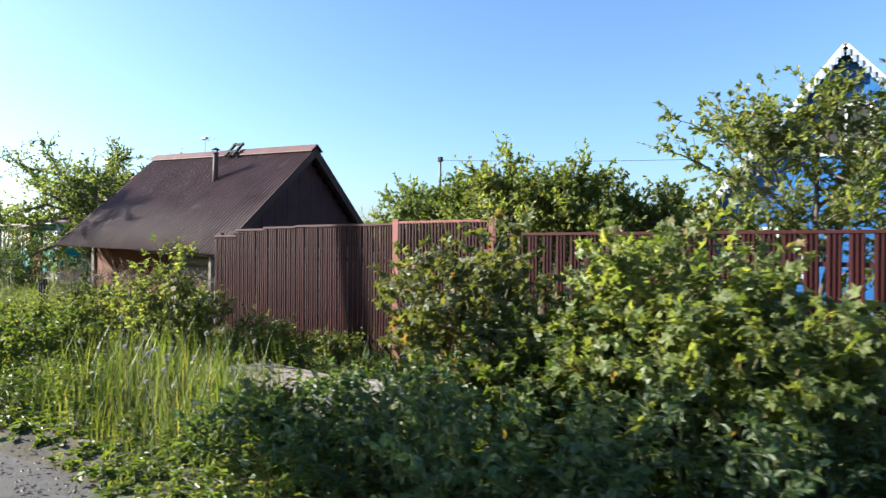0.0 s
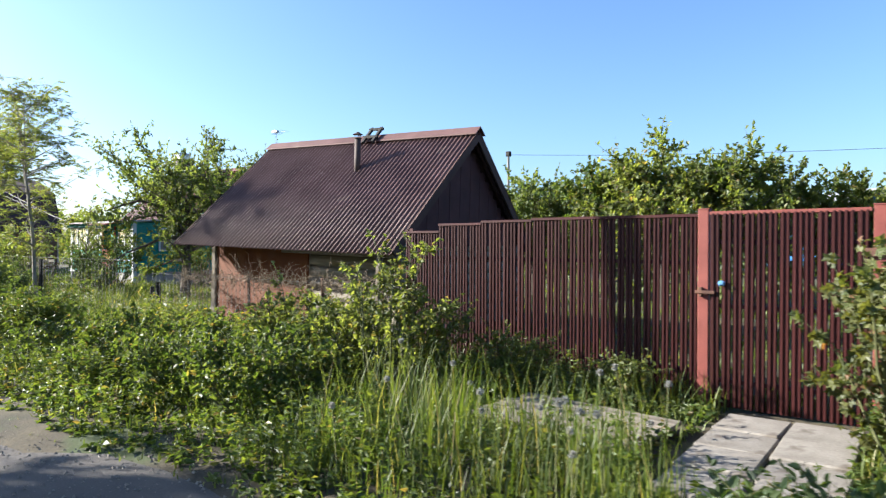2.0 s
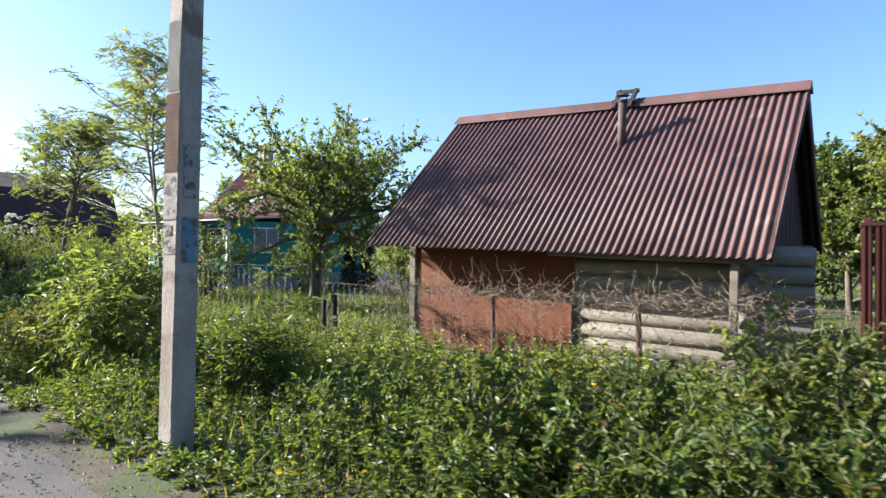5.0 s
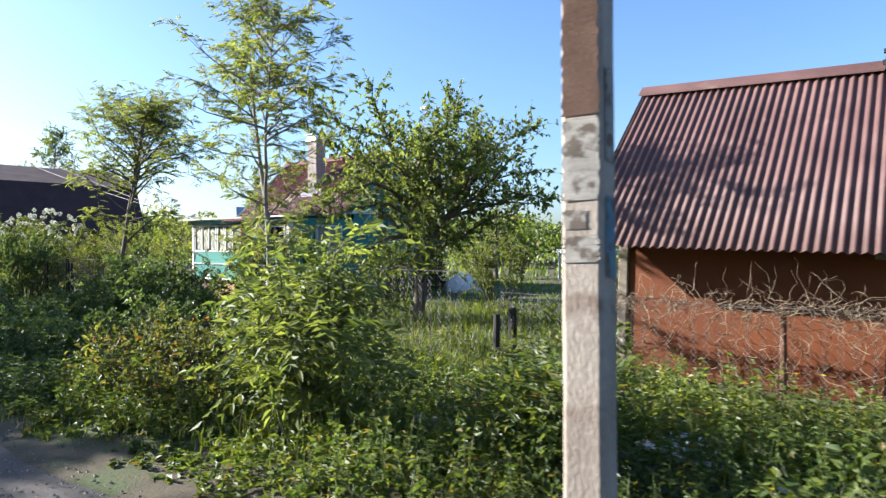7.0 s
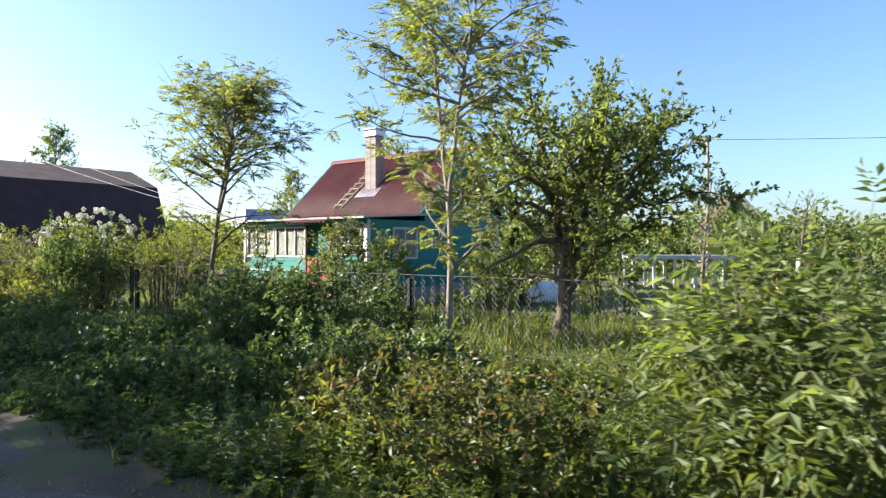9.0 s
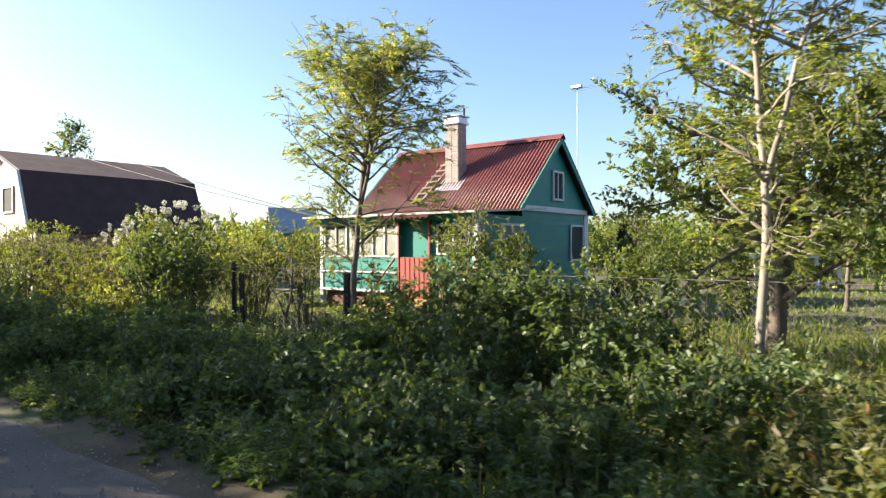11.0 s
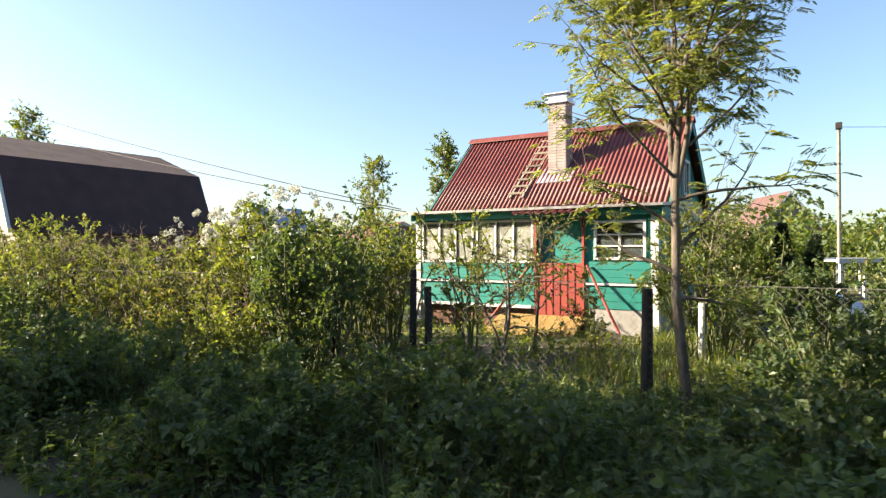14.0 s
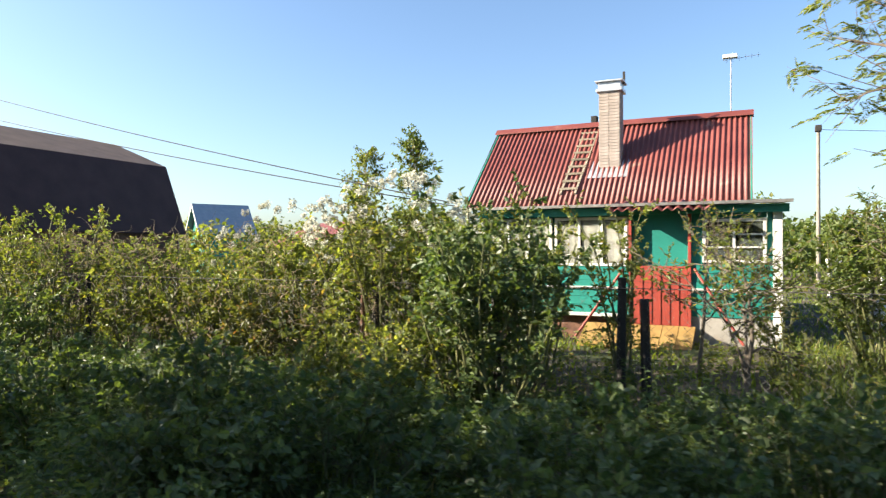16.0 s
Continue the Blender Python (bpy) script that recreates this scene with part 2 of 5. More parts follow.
def beam(bm, a, b, r0, r1=None, sides=8):
    """A round bar from a to b."""
    a, b = Vector(a), Vector(b)
    d = b - a
    m = Matrix.Translation((a + b) / 2) @ d.to_track_quat("Z", "Y").to_matrix().to_4x4()
    bmesh.ops.create_cone(bm, cap_ends=True, segments=sides, radius1=r0, radius2=r0 if r1 is None else r1, depth=d.length, matrix=m)
    return bm


def plank(bm, a, b, w, t):
    """A flat board from a to b, w wide across the level, t thick."""
    a, b = Vector(a), Vector(b)
    d = b - a
    m = Matrix.Translation((a + b) / 2) @ d.to_track_quat("Z", "Y").to_matrix().to_4x4() @ Matrix.Diagonal((w, t, d.length, 1))
    bmesh.ops.create_cube(bm, size=1.0, matrix=m)
    return bm


def prism(bm, outline, axis, lo, hi):
    """The outline (pairs) pushed along axis x or y from lo to hi."""
    def at(p, s):
        return (s, p[0], p[1]) if axis == "x" else (p[0], s, p[1])
    f = [bm.verts.new(at(p, lo)) for p in outline]
    g = [bm.verts.new(at(p, hi)) for p in outline]
    bm.faces.new(f)
    bm.faces.new(list(reversed(g)))
    k = len(outline)
    for i in range(k):
        bm.faces.new((f[i], g[i], g[(i + 1) % k], f[(i + 1) % k]))
    bmesh.ops.recalc_face_normals(bm, faces=bm.faces)
    return bm


def as_mesh(name, bm, mat, smooth=False):
    me = bpy.data.meshes.new(name)
    bm.to_mesh(me)
    bm.free()
    me.materials.append(mat)
    if smooth:
        me.shade_smooth()
    return me


def part(name, bm, mat, parent=None, label="", smooth=False):
    ob = new(name, as_mesh(name, bm, mat, smooth))
    ob.parent = parent
    return tagged(ob, label)


def piece(name, me, parent, m):
    ob = new(name, me)
    ob.parent = parent
    ob.matrix_basis = m
    return ob


def thing(name, at, label, category, group="", kind="", turn=0.0):
    ob = new(name)
    ob.matrix_basis = pose(*at, 0, 0, turn)
    return tagged(ob, label, category, group, kind)


def array_mesh(name, verts, faces, mat, smooth=False):
    """verts (n, 3) and faces (m, k), all with k corners, as arrays."""
    me = bpy.data.meshes.new(name)
    verts, faces = np.asarray(verts, dtype=np.float32), np.asarray(faces, dtype=np.int32)
    me.vertices.add(len(verts))
    me.vertices.foreach_set("co", verts.ravel())
    k = faces.shape[1]
    me.loops.add(faces.size)
    me.loops.foreach_set("vertex_index", faces.ravel())
    me.polygons.add(len(faces))
    me.polygons.foreach_set("loop_start", np.arange(0, faces.size, k, dtype=np.int32))
    me.polygons.foreach_set("use_smooth", np.full(len(faces), smooth))
    me.update(calc_edges=True)
    me.materials.append(mat)
    return me


def unit(v):
    return v / np.maximum(np.linalg.norm(v, axis=1, keepdims=True), 1e-9)


def leaves(pos, axis, size, wide=0.5, droop=0.25, shape="oval", rng=RNG, tilt=0.95):
    """One folded leaf at each place, pointing along its axis: verts and quads."""
    n = len(pos)
    axis = unit(axis)
    side = unit(np.cross(axis, np.array([0, 0, 1.0]) + rng.normal(0, tilt, (n, 3))))
    up = np.cross(side, axis)
    s = np.asarray(size, dtype=float).reshape(-1, 1)
    if shape == "oval":
        prof = ((0.0, 0.0, 0.0), (0.3, wide * 0.5, 0.1), (0.72, wide * 0.36, 0.02), (1.0, 0.0, -droop), (0.72, -wide * 0.36, 0.02), (0.3, -wide * 0.5, 0.1))
        quads = ((0, 3, 2, 1), (0, 5, 4, 3))
    elif shape == "lobed":
        prof = ((0.0, 0.0, 0.0), (0.4, 0.0, 0.03), (0.0, wide * 0.42, -0.04), (0.3, wide * 0.26, 0.06), (0.62, wide * 0.62, -0.05), (0.68, wide * 0.2, 0.03), (1.0, 0.0, -droop), (0.68, -wide * 0.2, 0.03), (0.62, -wide * 0.62, -0.05), (0.3, -wide * 0.26, 0.06), (0.0, -wide * 0.42, -0.04))
        quads = ((0, 1, 3, 2), (1, 5, 4, 3), (1, 7, 6, 5), (1, 9, 8, 7), (0, 10, 9, 1))
    else:
        prof = ((0.0, 0.0, 0.0), (0.45, wide * 0.5, 0.06), (1.0, 0.0, -droop), (0.45, -wide * 0.5, 0.06))
        quads = ((0, 3, 2, 1),)
    v = np.stack([pos + s * (axis * a + side * b + up * c) for a, b, c in prof], axis=1)
    k = len(prof)
    f = (np.arange(n) * k)[:, None, None] + np.array(quads)[None]
    return v.reshape(-1, 3), f.reshape(-1, 4)


def merged(groups):
    vs, fs, base = [], [], 0
    for v, f in groups:
        vs.append(v)
        fs.append(f + base)
        base += len(v)
    return np.concatenate(vs), np.concatenate(fs)


def tubes(lines, sides=5):
    """Tapered tubes along polylines: each line is (points (k, 3), radii (k,))."""
    groups, most = [], sides
    for pts, rad in lines:
        pts, rad = np.asarray(pts, dtype=float), np.asarray(rad, dtype=float)
        sides = most if rad[0] > 0.007 else 3
        ang = np.arange(sides) * 2 * np.pi / sides
        d = unit(np.gradient(pts, axis=0))
        ref = np.where(np.abs(d[:, 2:3]) > 0.9, np.array([[1.0, 0, 0]]), np.array([[0, 0, 1.0]]))
        a = unit(np.cross(d, ref))
        b = np.cross(d, a)
        ring = pts[:, None, :] + rad[:, None, None] * (np.cos(ang)[None, :, None] * a[:, None, :] + np.sin(ang)[None, :, None] * b[:, None, :])
        k = len(pts)
        i, j = np.meshgrid(np.arange(k - 1), np.arange(sides), indexing="ij")
        f = np.stack([i * sides + j, i * sides + (j + 1) % sides, (i + 1) * sides + (j + 1) % sides, (i + 1) * sides + j], axis=-1)
        groups.append((ring.reshape(-1, 3), f.reshape(-1, 4)))
    return merged(groups)


def wander(start, heading, length, steps, bend, rng, lift=0.0):
    """A crooked line from start."""
    pts, d = [np.array(start, dtype=float)], np.array(heading, dtype=float)
    d /= np.linalg.norm(d)
    for _ in range(steps):
        d = d + rng.normal(0, bend, 3) + np.array([0, 0, lift])
        d /= np.linalg.norm(d)
        pts.append(pts[-1] + d * length / steps)
    return np.array(pts)


def along(line, f):
    """Places and headings at the fractions f of a line."""
    k = len(line) - 1
    x = np.clip(np.asarray(f) * k, 0, k - 1e-6)
    i = x.astype(int)
    return line[i] + (line[i + 1] - line[i]) * (x - i)[:, None], unit(line[i + 1] - line[i])


# ---- plants ----
def shrub_parts(rng, width, height, stems, twigs, per_twig, leaf, wide=0.55, pinnate=0, low=0.12, shape="oval", lean=(0, 0)):
    """Stems and leaves of a bush, standing at the origin."""
    bars, pos, axis, size = [], [], [], []
    for _ in range(stems):
        a = rng.uniform(0, 2 * np.pi)
        r = width * 0.5 * np.sqrt(rng.uniform(0, 1))
        h = height * rng.uniform(0.62, 1.0) * (1 - 0.35 * (r / (width * 0.5)) ** 2)
        root = np.array([np.cos(a), np.sin(a), 0]) * r * 0.45
        tip = np.array([np.cos(a) * r + lean[0], np.sin(a) * r + lean[1], h])
        line = wander(root, tip - root, np.linalg.norm(tip - root), 7, 0.09, rng)
        bars.append((line, np.linspace(0.011, 0.004, len(line)) * (0.6 + height * 0.4)))
        f = low + (1 - low) * np.sqrt(rng.uniform(0, 1, twigs))
        p, d = along(line, f)
        for q, e in zip(p, d):
            b = rng.uniform(0, 2 * np.pi)
            out = np.array([np.cos(b), np.sin(b), rng.uniform(0.0, 0.8)]) + e * 0.4
            L = leaf * rng.uniform(2.0, 5.5)
            tw = wander(q, out, L, 2, 0.2, rng)
            bars.append((tw, np.linspace(0.0035, 0.0015, len(tw))))
            tp, td = along(tw, rng.uniform(0.1, 1, per_twig))
            pos.append(tp)
            axis.append(td * 0.5 + rng.normal(0, 0.55, (per_twig, 3)) + np.array([0, 0, -0.12]))
            size.append(leaf * rng.uniform(0.55, 1.25, per_twig))
    pos, axis, size = np.concatenate(pos), np.concatenate(axis), np.concatenate(size)
    if pinnate:
        pos, axis, size = fronds(pos, axis, size * 2.6, pinnate, rng)
        return bars, leaves(pos, axis, size, 0.36, 0.15, "kite", rng)
    return bars, leaves(pos, axis, size, wide, 0.22, shape, rng)


def fronds(pos, axis, size, pairs, rng):
    """Each place becomes a feathered leaf: leaflets in pairs along a stalk and one at its end."""
    n = len(pos)
    axis = unit(axis)
    side = unit(np.cross(axis, np.array([0, 0, 1.0]) + rng.normal(0, 0.3, (n, 3))))
    P, A, S = [], [], []
    for k in range(pairs):
        f = 0.25 + 0.7 * k / pairs
        at = pos + axis * (size * f)[:, None] + np.array([0, 0, -1.0]) * (size * 0.22 * f * f)[:, None]
        for s in (-1, 1):
            P.append(at)
            A.append(side * s + axis * 0.55 + np.array([0, 0, -0.2]))
            S.append(size * 0.36 * (1 - 0.35 * abs(f - 0.5)))
    P.append(pos + axis * (size * 0.95)[:, None] + np.array([0, 0, -1.0]) * (size * 0.2)[:, None])
    A.append(axis + np.array([0, 0, -0.3]))
    S.append(size * 0.36)
    return np.concatenate(P), np.concatenate(A), np.concatenate(S)


def tree_parts(rng, height, trunk_r, crown_low, spread, limbs, twigs, per_twig, leaf, wide=0.5, pinnate=0, up=0.6, shape="kite", fork=0, lean=(0, 0), twig_len=0.45, crook=0.08, round_top=1.0, fork_at=(0.2, 0.35)):
    """Trunk, limbs and leaves of a tree, standing at the origin."""
    bars, pos, axis, size = [], [], [], []
    trunk = wander((0, 0, -0.05), (lean[0], lean[1], 1), height * 0.97, 12, crook * 0.5, rng, 0.03)
    bars.append((trunk, trunk_r * np.linspace(1.0, 0.12, len(trunk)) ** 0.8))
    bars[0][1][0] *= 1.35
    tops = [trunk]
    for _ in range(fork):
        p, d = along(trunk, [rng.uniform(*fork_at)])
        a = rng.uniform(0, 2 * np.pi)
        line = wander(p[0], (np.cos(a) * 0.35, np.sin(a) * 0.35, 1), height * rng.uniform(0.55, 0.66) * (1.2 - fork_at[1] * 0.57), 10, crook * 0.6, rng, 0.04)
        bars.append((line, trunk_r * 0.6 * np.linspace(1, 0.12, len(line))))
        tops.append(line)
    for i in range(limbs):
        host = tops[i % len(tops)]
        f = crown_low + (0.97 - crown_low) * ((i + rng.uniform(0, 1)) / limbs)
        p, d = along(host, [f])
        g = (f - crown_low) / (1 - crown_low)
        L = spread * (np.sin(np.pi * (0.22 + 0.74 * g)) ** round_top) * rng.uniform(0.7, 1.1)
        a = i * 2.4 + rng.uniform(-0.5, 0.5)
        line = wander(p[0], (np.cos(a), np.sin(a), up * rng.uniform(0.5, 1.3)), L, 6, crook * 1.6, rng)
        bars.append((line, trunk_r * 0.42 * (1.05 - 0.6 * g) * np.linspace(1, 0.12, len(line))))
        ff = 0.15 + 0.85 * rng.uniform(0, 1, twigs) ** 0.8
        q, e = along(line, ff)
        for w, h in zip(q, e):
            out = h * 0.7 + rng.normal(0, 0.6, 3) + np.array([0, 0, 0.15])
            tw = wander(w, out, twig_len * rng.uniform(0.5, 1.3), 2, 0.2, rng)
            bars.append((tw, np.linspace(0.006, 0.002, len(tw))))
            tp, td = along(tw, rng.uniform(0.05, 1, per_twig))
            pos.append(tp)
            axis.append(td * 0.6 + rng.normal(0, 0.55, (per_twig, 3)))
            size.append(leaf * rng.uniform(0.6, 1.25, per_twig))
    pos, axis, size = np.concatenate(pos), np.concatenate(axis), np.concatenate(size)
    if pinnate:
        axis[:, 2] *= 0.35
        pos, axis, size = fronds(pos, axis, size, pinnate, rng)
        return bars, leaves(pos, axis, size, 0.3, 0.12, "kite", rng)
    return bars, leaves(pos, axis, size, wide, 0.2, shape, rng)


def plant(name, at, parts, leaf_mat, wood_mat, label, category, group="", turn=0.0, wood="stem", foliage="foliage", sides=5):
    ob = thing(name, at, label, category, group, turn=turn)
    bars, lv = parts
    for nm, me in ((wood, array_mesh(wood, *tubes(bars, sides), wood_mat, True)), (foliage, array_mesh(foliage, *lv, leaf_mat))):
        o = new(nm, me)
        o.parent = ob
    return ob


# ---- ground and road ----
def sheet(name, x0, x1, y0, y1, step, height, mat, label):
    nx, ny = int((x1 - x0) / step) + 1, int((y1 - y0) / step) + 1
    gx, gy = np.meshgrid(np.linspace(x0, x1, nx), np.linspace(y0, y1, ny), indexing="ij")
    v = np.stack([gx, gy, height(gx, gy)], -1).reshape(-1, 3)
    i, j = np.meshgrid(np.arange(nx - 1), np.arange(ny - 1), indexing="ij")
    f = np.stack([i * ny + j, (i + 1) * ny + j, (i + 1) * ny + j + 1, i * ny + j + 1], -1).reshape(-1, 4)
    return tagged(new(name, array_mesh(name, v, f, mat, True)), label, name, kind="structure")


def road_edge(u):
    return 2.02 + 0.16 * np.sin(u * 0.7) + 0.09 * np.sin(u * 2.3 + 1) - 0.3 * np.clip((-11 - u) / 4, 0, 1)


def bumps(u, n):
    return 0.03 * np.sin(u * 1.1) * np.sin(n * 1.3) + 0.02 * np.sin(u * 2.7 + n * 1.9)


ground = sheet("ground", -900, 900, -900, 900, 45, lambda u, n: np.full(u.shape, -0.06), M_SOIL, "dark soil with plant litter reaching the horizon")
near = sheet("verge_ground", -75, 25, 1.0, 45, 0.5, lambda u, n: np.where(n > road_edge(u), 0.03 + bumps(u, n), -0.045), M_SOIL, "uneven dark soil of the verge and gardens")
road = sheet("road", -90, 40, -3.4, 2.6, 0.25, lambda u, n: 0.008 * np.sin(u * 1.7 + n) + 0.012 * np.sin(n * 2.1) - 0.02 * np.clip((n - road_edge(u) + 0.2) * 3, 0, 2), M_ROAD, "grey dusty asphalt lane with a broken gravel edge")


def scatter_stones(name, n, rng):
    u = rng.uniform(-34, 4, n)
    v = road_edge(u) + rng.normal(-0.25, 0.5, n)
    s = 0.003 + 0.016 * rng.uniform(0, 1, n) ** 3
    tet = np.array([(1, 0, -0.3), (-0.5, 0.87, -0.3), (-0.5, -0.87, -0.3), (0.1, 0.1, 0.7)])
    a = rng.uniform(0, 6.28, n)
    rot = np.stack([np.cos(a), -np.sin(a), np.sin(a), np.cos(a)], -1).reshape(-1, 2, 2)
    p = np.repeat(tet[None], n, 0) * s[:, None, None]
    p[:, :, :2] = np.einsum("nij,nkj->nki", rot, p[:, :, :2])
    p += np.stack([u, v, np.full(n, 0.012)], -1)[:, None]
    f = (np.arange(n) * 4)[:, None, None] + np.array(((0, 1, 3), (1, 2, 3), (2, 0, 3)))[None]
    return tagged(new(name, array_mesh(name, p.reshape(-1, 3), f.reshape(-1, 3), M_GRAVEL)), "grey gravel strewn along the road edge", "gravel", kind="stuff")


scatter_stones("gravel", 15000, RNG)


# ---- corrugated roofs ----
def wave_sheet(width, length, pitch, deep, thick=0.006):
    """A corrugated sheet over x 0..width, y 0..length, two skins."""
    k = int(width / pitch * 8) + 1
    x = np.linspace(0, width, k)
    z = deep * 0.5 * np.cos(2 * np.pi * x / pitch)
    y = np.linspace(0, length, 3)
    v = []
    for off in (0.0, -thick):
        for yy in y:
            v.append(np.stack([x, np.full(k, yy), z + off], -1))
    v = np.concatenate(v)
    f = []
    for layer in (0, 3 * k):
        for r in range(2):
            a = layer + r * k + np.arange(k - 1)
            q = np.stack([a, a + 1, a + k + 1, a + k], -1)
            f.append(q if layer == 0 else q[:, ::-1])
    a = np.arange(k - 1)
    f.append(np.stack([a + 3 * k, a + 3 * k + 1, a + 1, a], -1))
    return v, np.concatenate(f)


def slope(parent, u0, u1, low, high, mat, pitch=0.118, deep=0.05, cols=5, rows=2, name="roof_sheet"):
    """Rows of overlapping corrugated sheets from the eave (n, z) up to the ridge (n, z)."""
    dn, dz = high[0] - low[0], high[1] - low[1]
    L = math.hypot(dn, dz)
    waves = max(1, round((u1 - u0) / cols / pitch))
    pitch = (u1 - u0) / cols / waves
    me = array_mesh(name, *wave_sheet((u1 - u0) / cols, L / rows + 0.1, pitch, deep), mat, True)
    tilt = math.degrees(math.atan2(dz, abs(dn)))
    for r in range(rows):
        for c in range(cols):
            s = (L / rows * r - 0.05) / L
            jog = RNG.uniform(-0.006, 0.006)
            if dn > 0:
                m = pose(u0 + c * (u1 - u0) / cols, low[0] + dn * s + jog, low[1] + dz * s + 0.012 * (r == rows - 1), tilt)
            else:
                m = pose(u0 + (c + 1) * (u1 - u0) / cols, low[0] + dn * s + jog, low[1] + dz * s + 0.012 * (r == rows - 1), 0, 0, 180) @ pose(0, 0, 0, tilt)
            piece(name, me, parent, m)


def cap(bm, u0, u1, n, z, half=0.16, drop=0.13):
    return prism(bm, [(n - half, z - drop), (n, z), (n + half, z - drop), (n + half, z - drop + 0.02), (n, z + 0.025), (n - half, z - drop + 0.02)], "x", u0, u1)


# ---- shed ----
def shed():
    ob = thing("log_shed", (0, 0, 0), "low log shed with brown corrugated roof and orange-brown board wall", "shed")
    ob.matrix_basis = Matrix.Translation((-12.73, 9.25, 0)) @ pose(0, 0, 0, 0, 1.6, 3.6) @ Matrix.Translation((12.75, -9.25, 0))
    U0, U1, RU0, RU1 = -15.05, -10.35, -15.5, -10.1
    N0, N1, EAVE, RIDGE = 7.42, 11.05, 1.56, 3.67
    lab = "weathered grey log"
    # logs of the front and side walls
    r = 0.115
    log = as_mesh("log", beam(bmesh.new(), (0, 0, 0), (1, 0, 0), r, sides=12), M_LOG, True)
    for i in range(8):
        z = r + i * 0.2
        tagged(piece("log", log, ob, pose(-12.55, N0 + 0.1, z) @ Matrix.Diagonal((2.75, 1, 0.95, 1))), lab)
        for n in (N0 + 0.1, N1 - 0.1):
            if n > 9:
                tagged(piece("log", log, ob, pose(U0, n, z) @ Matrix.Diagonal((U1 - U0 + 0.15, 1, 0.95, 1))), lab)
        for u in (U0 + 0.1, U1 - 0.1):
            a = 0.16 if u < -12 else -0.12
            tagged(piece("log", log, ob, pose(u, N0 + a, z + 0.1, 0, 0, 90) @ Matrix.Diagonal((N1 - N0 + 0.13 - a, 1, 0.95, 1))), lab)
    part("board_wall", boxes((U0 + 0.02, -12.5, N0 - 0.06, N0 - 0.02, 0.02, 1.66), bevel=0.004), M_PLY, ob, "orange-brown painted board wall")
    part("inner_wall", boxes((U0 + 0.02, -12.5, N0 - 0.0, N0 + 0.14, 0.02, 1.75)), M_LOG, ob)
    part("corner_post", boxes((U0 - 0.1, U0 + 0.015, N0 - 0.1, N0 + 0.16, -0.05, 1.74), bevel=0.012), M_OLD_WOOD, ob)
    part("prop", boxes((-10.5, -10.42, 6.84, 6.92, 0, 1.45), bevel=0.006), M_OLD_WOOD, ob, "pale grey prop under the eave")
    part("eave_beam", boxes((-12.6, RU1 - 0.02, 6.83, 6.93, 1.45, 1.53), bevel=0.01), M_OLD_WOOD, ob, "weathered beam under the eave")
    # gables of plum boards, their colour darkened for the shade they stand in
    for u in (U0, U1):
        k = 22
        for i in range(k):
            n = N0 + (N1 - N0) * (i + 0.5) / k
            top = 3.49 - abs(n - 9.12) * 0.95
            part("gable_board", boxes((u - 0.02, u + 0.02 + 0.006 * (i % 2), n - 0.088, n + 0.088, 1.62, top), bevel=0.003), M_GABLE, ob)
    # rafters and roof
    for u in np.linspace(RU0 + 0.1, RU1 - 0.1, 7):
        bm = bmesh.new()
        plank(bm, (u, 6.84, EAVE - 0.05), (u, 9.12, RIDGE - 0.1), 0.05, 0.1)
        plank(bm, (u, 11.24, EAVE - 0.02), (u, 9.12, RIDGE - 0.1), 0.05, 0.1)
        part("rafter", bm, M_DARK_WOOD, ob)
    slope(ob, RU0, RU1, (6.74, EAVE - 0.03), (9.12, RIDGE), M_SLATE, pitch=0.095, deep=0.03, cols=1, rows=1)
    slope(ob, RU0, RU1, (11.31, EAVE), (9.12, RIDGE), M_SLATE, pitch=0.095, deep=0.03, cols=1, rows=1)
    part("ridge_cap", cap(bmesh.new(), RU0 - 0.03, RU1 + 0.03, 9.12, RIDGE + 0.06), M_SLATE, ob, "brown metal ridge cap")
    for u in (RU0 + 0.02, RU1 - 0.02):
        bm = bmesh.new()
        plank(bm, (u, 6.8, EAVE - 0.04), (u, 9.12, RIDGE - 0.08), 0.03, 0.14)
        plank(bm, (u, 11.27, EAVE - 0.03), (u, 9.12, RIDGE - 0.08), 0.03, 0.14)
        part("barge_board", bm, M_DARK_WOOD, ob)
    bm = beam(bmesh.new(), (0, 0, -0.1), (0, 0, 0.72), 0.058, sides=14)
    beam(bm, (0, 0, 0.72), (0, 0, 0.74), 0.07, 0.07, 14)
    pipe = part("stove_pipe", bm, M_SOOT, ob, "sooty dark brown stove pipe", True)
    pipe.matrix_basis = pose(-12.27, 8.35, 2.84)
    bm = beam(bmesh.new(), (0, 0, 0.8), (0, 0, 0.85), 0.1, 0.02, 12)
    for a in range(3):
        beam(bm, (0.05 * math.cos(a * 2.1), 0.05 * math.sin(a * 2.1), 0.72), (0.06 * math.cos(a * 2.1), 0.06 * math.sin(a * 2.1), 0.81), 0.006, sides=5)
    part("rain_cap", bm, M_SOOT, pipe)
    part("collar", beam(bmesh.new(), (0, 0, 0.02), (0, 0, 0.09), 0.1, 0.062, 14), M_ZINC, pipe, "pale mortar collar round the pipe")
    # roof ladder hooked over the ridge
    bm = bmesh.new()
    for u in (-12.61, -12.37):
        plank(bm, (u, 8.87, 3.58), (u, 9.17, 3.9), 0.05, 0.05)
    plank(bm, (-12.66, 9.14, 3.87), (-12.32, 9.14, 3.87), 0.05, 0.05)
    plank(bm, (-12.66, 8.97, 3.7), (-12.32, 8.97, 3.7), 0.05, 0.05)
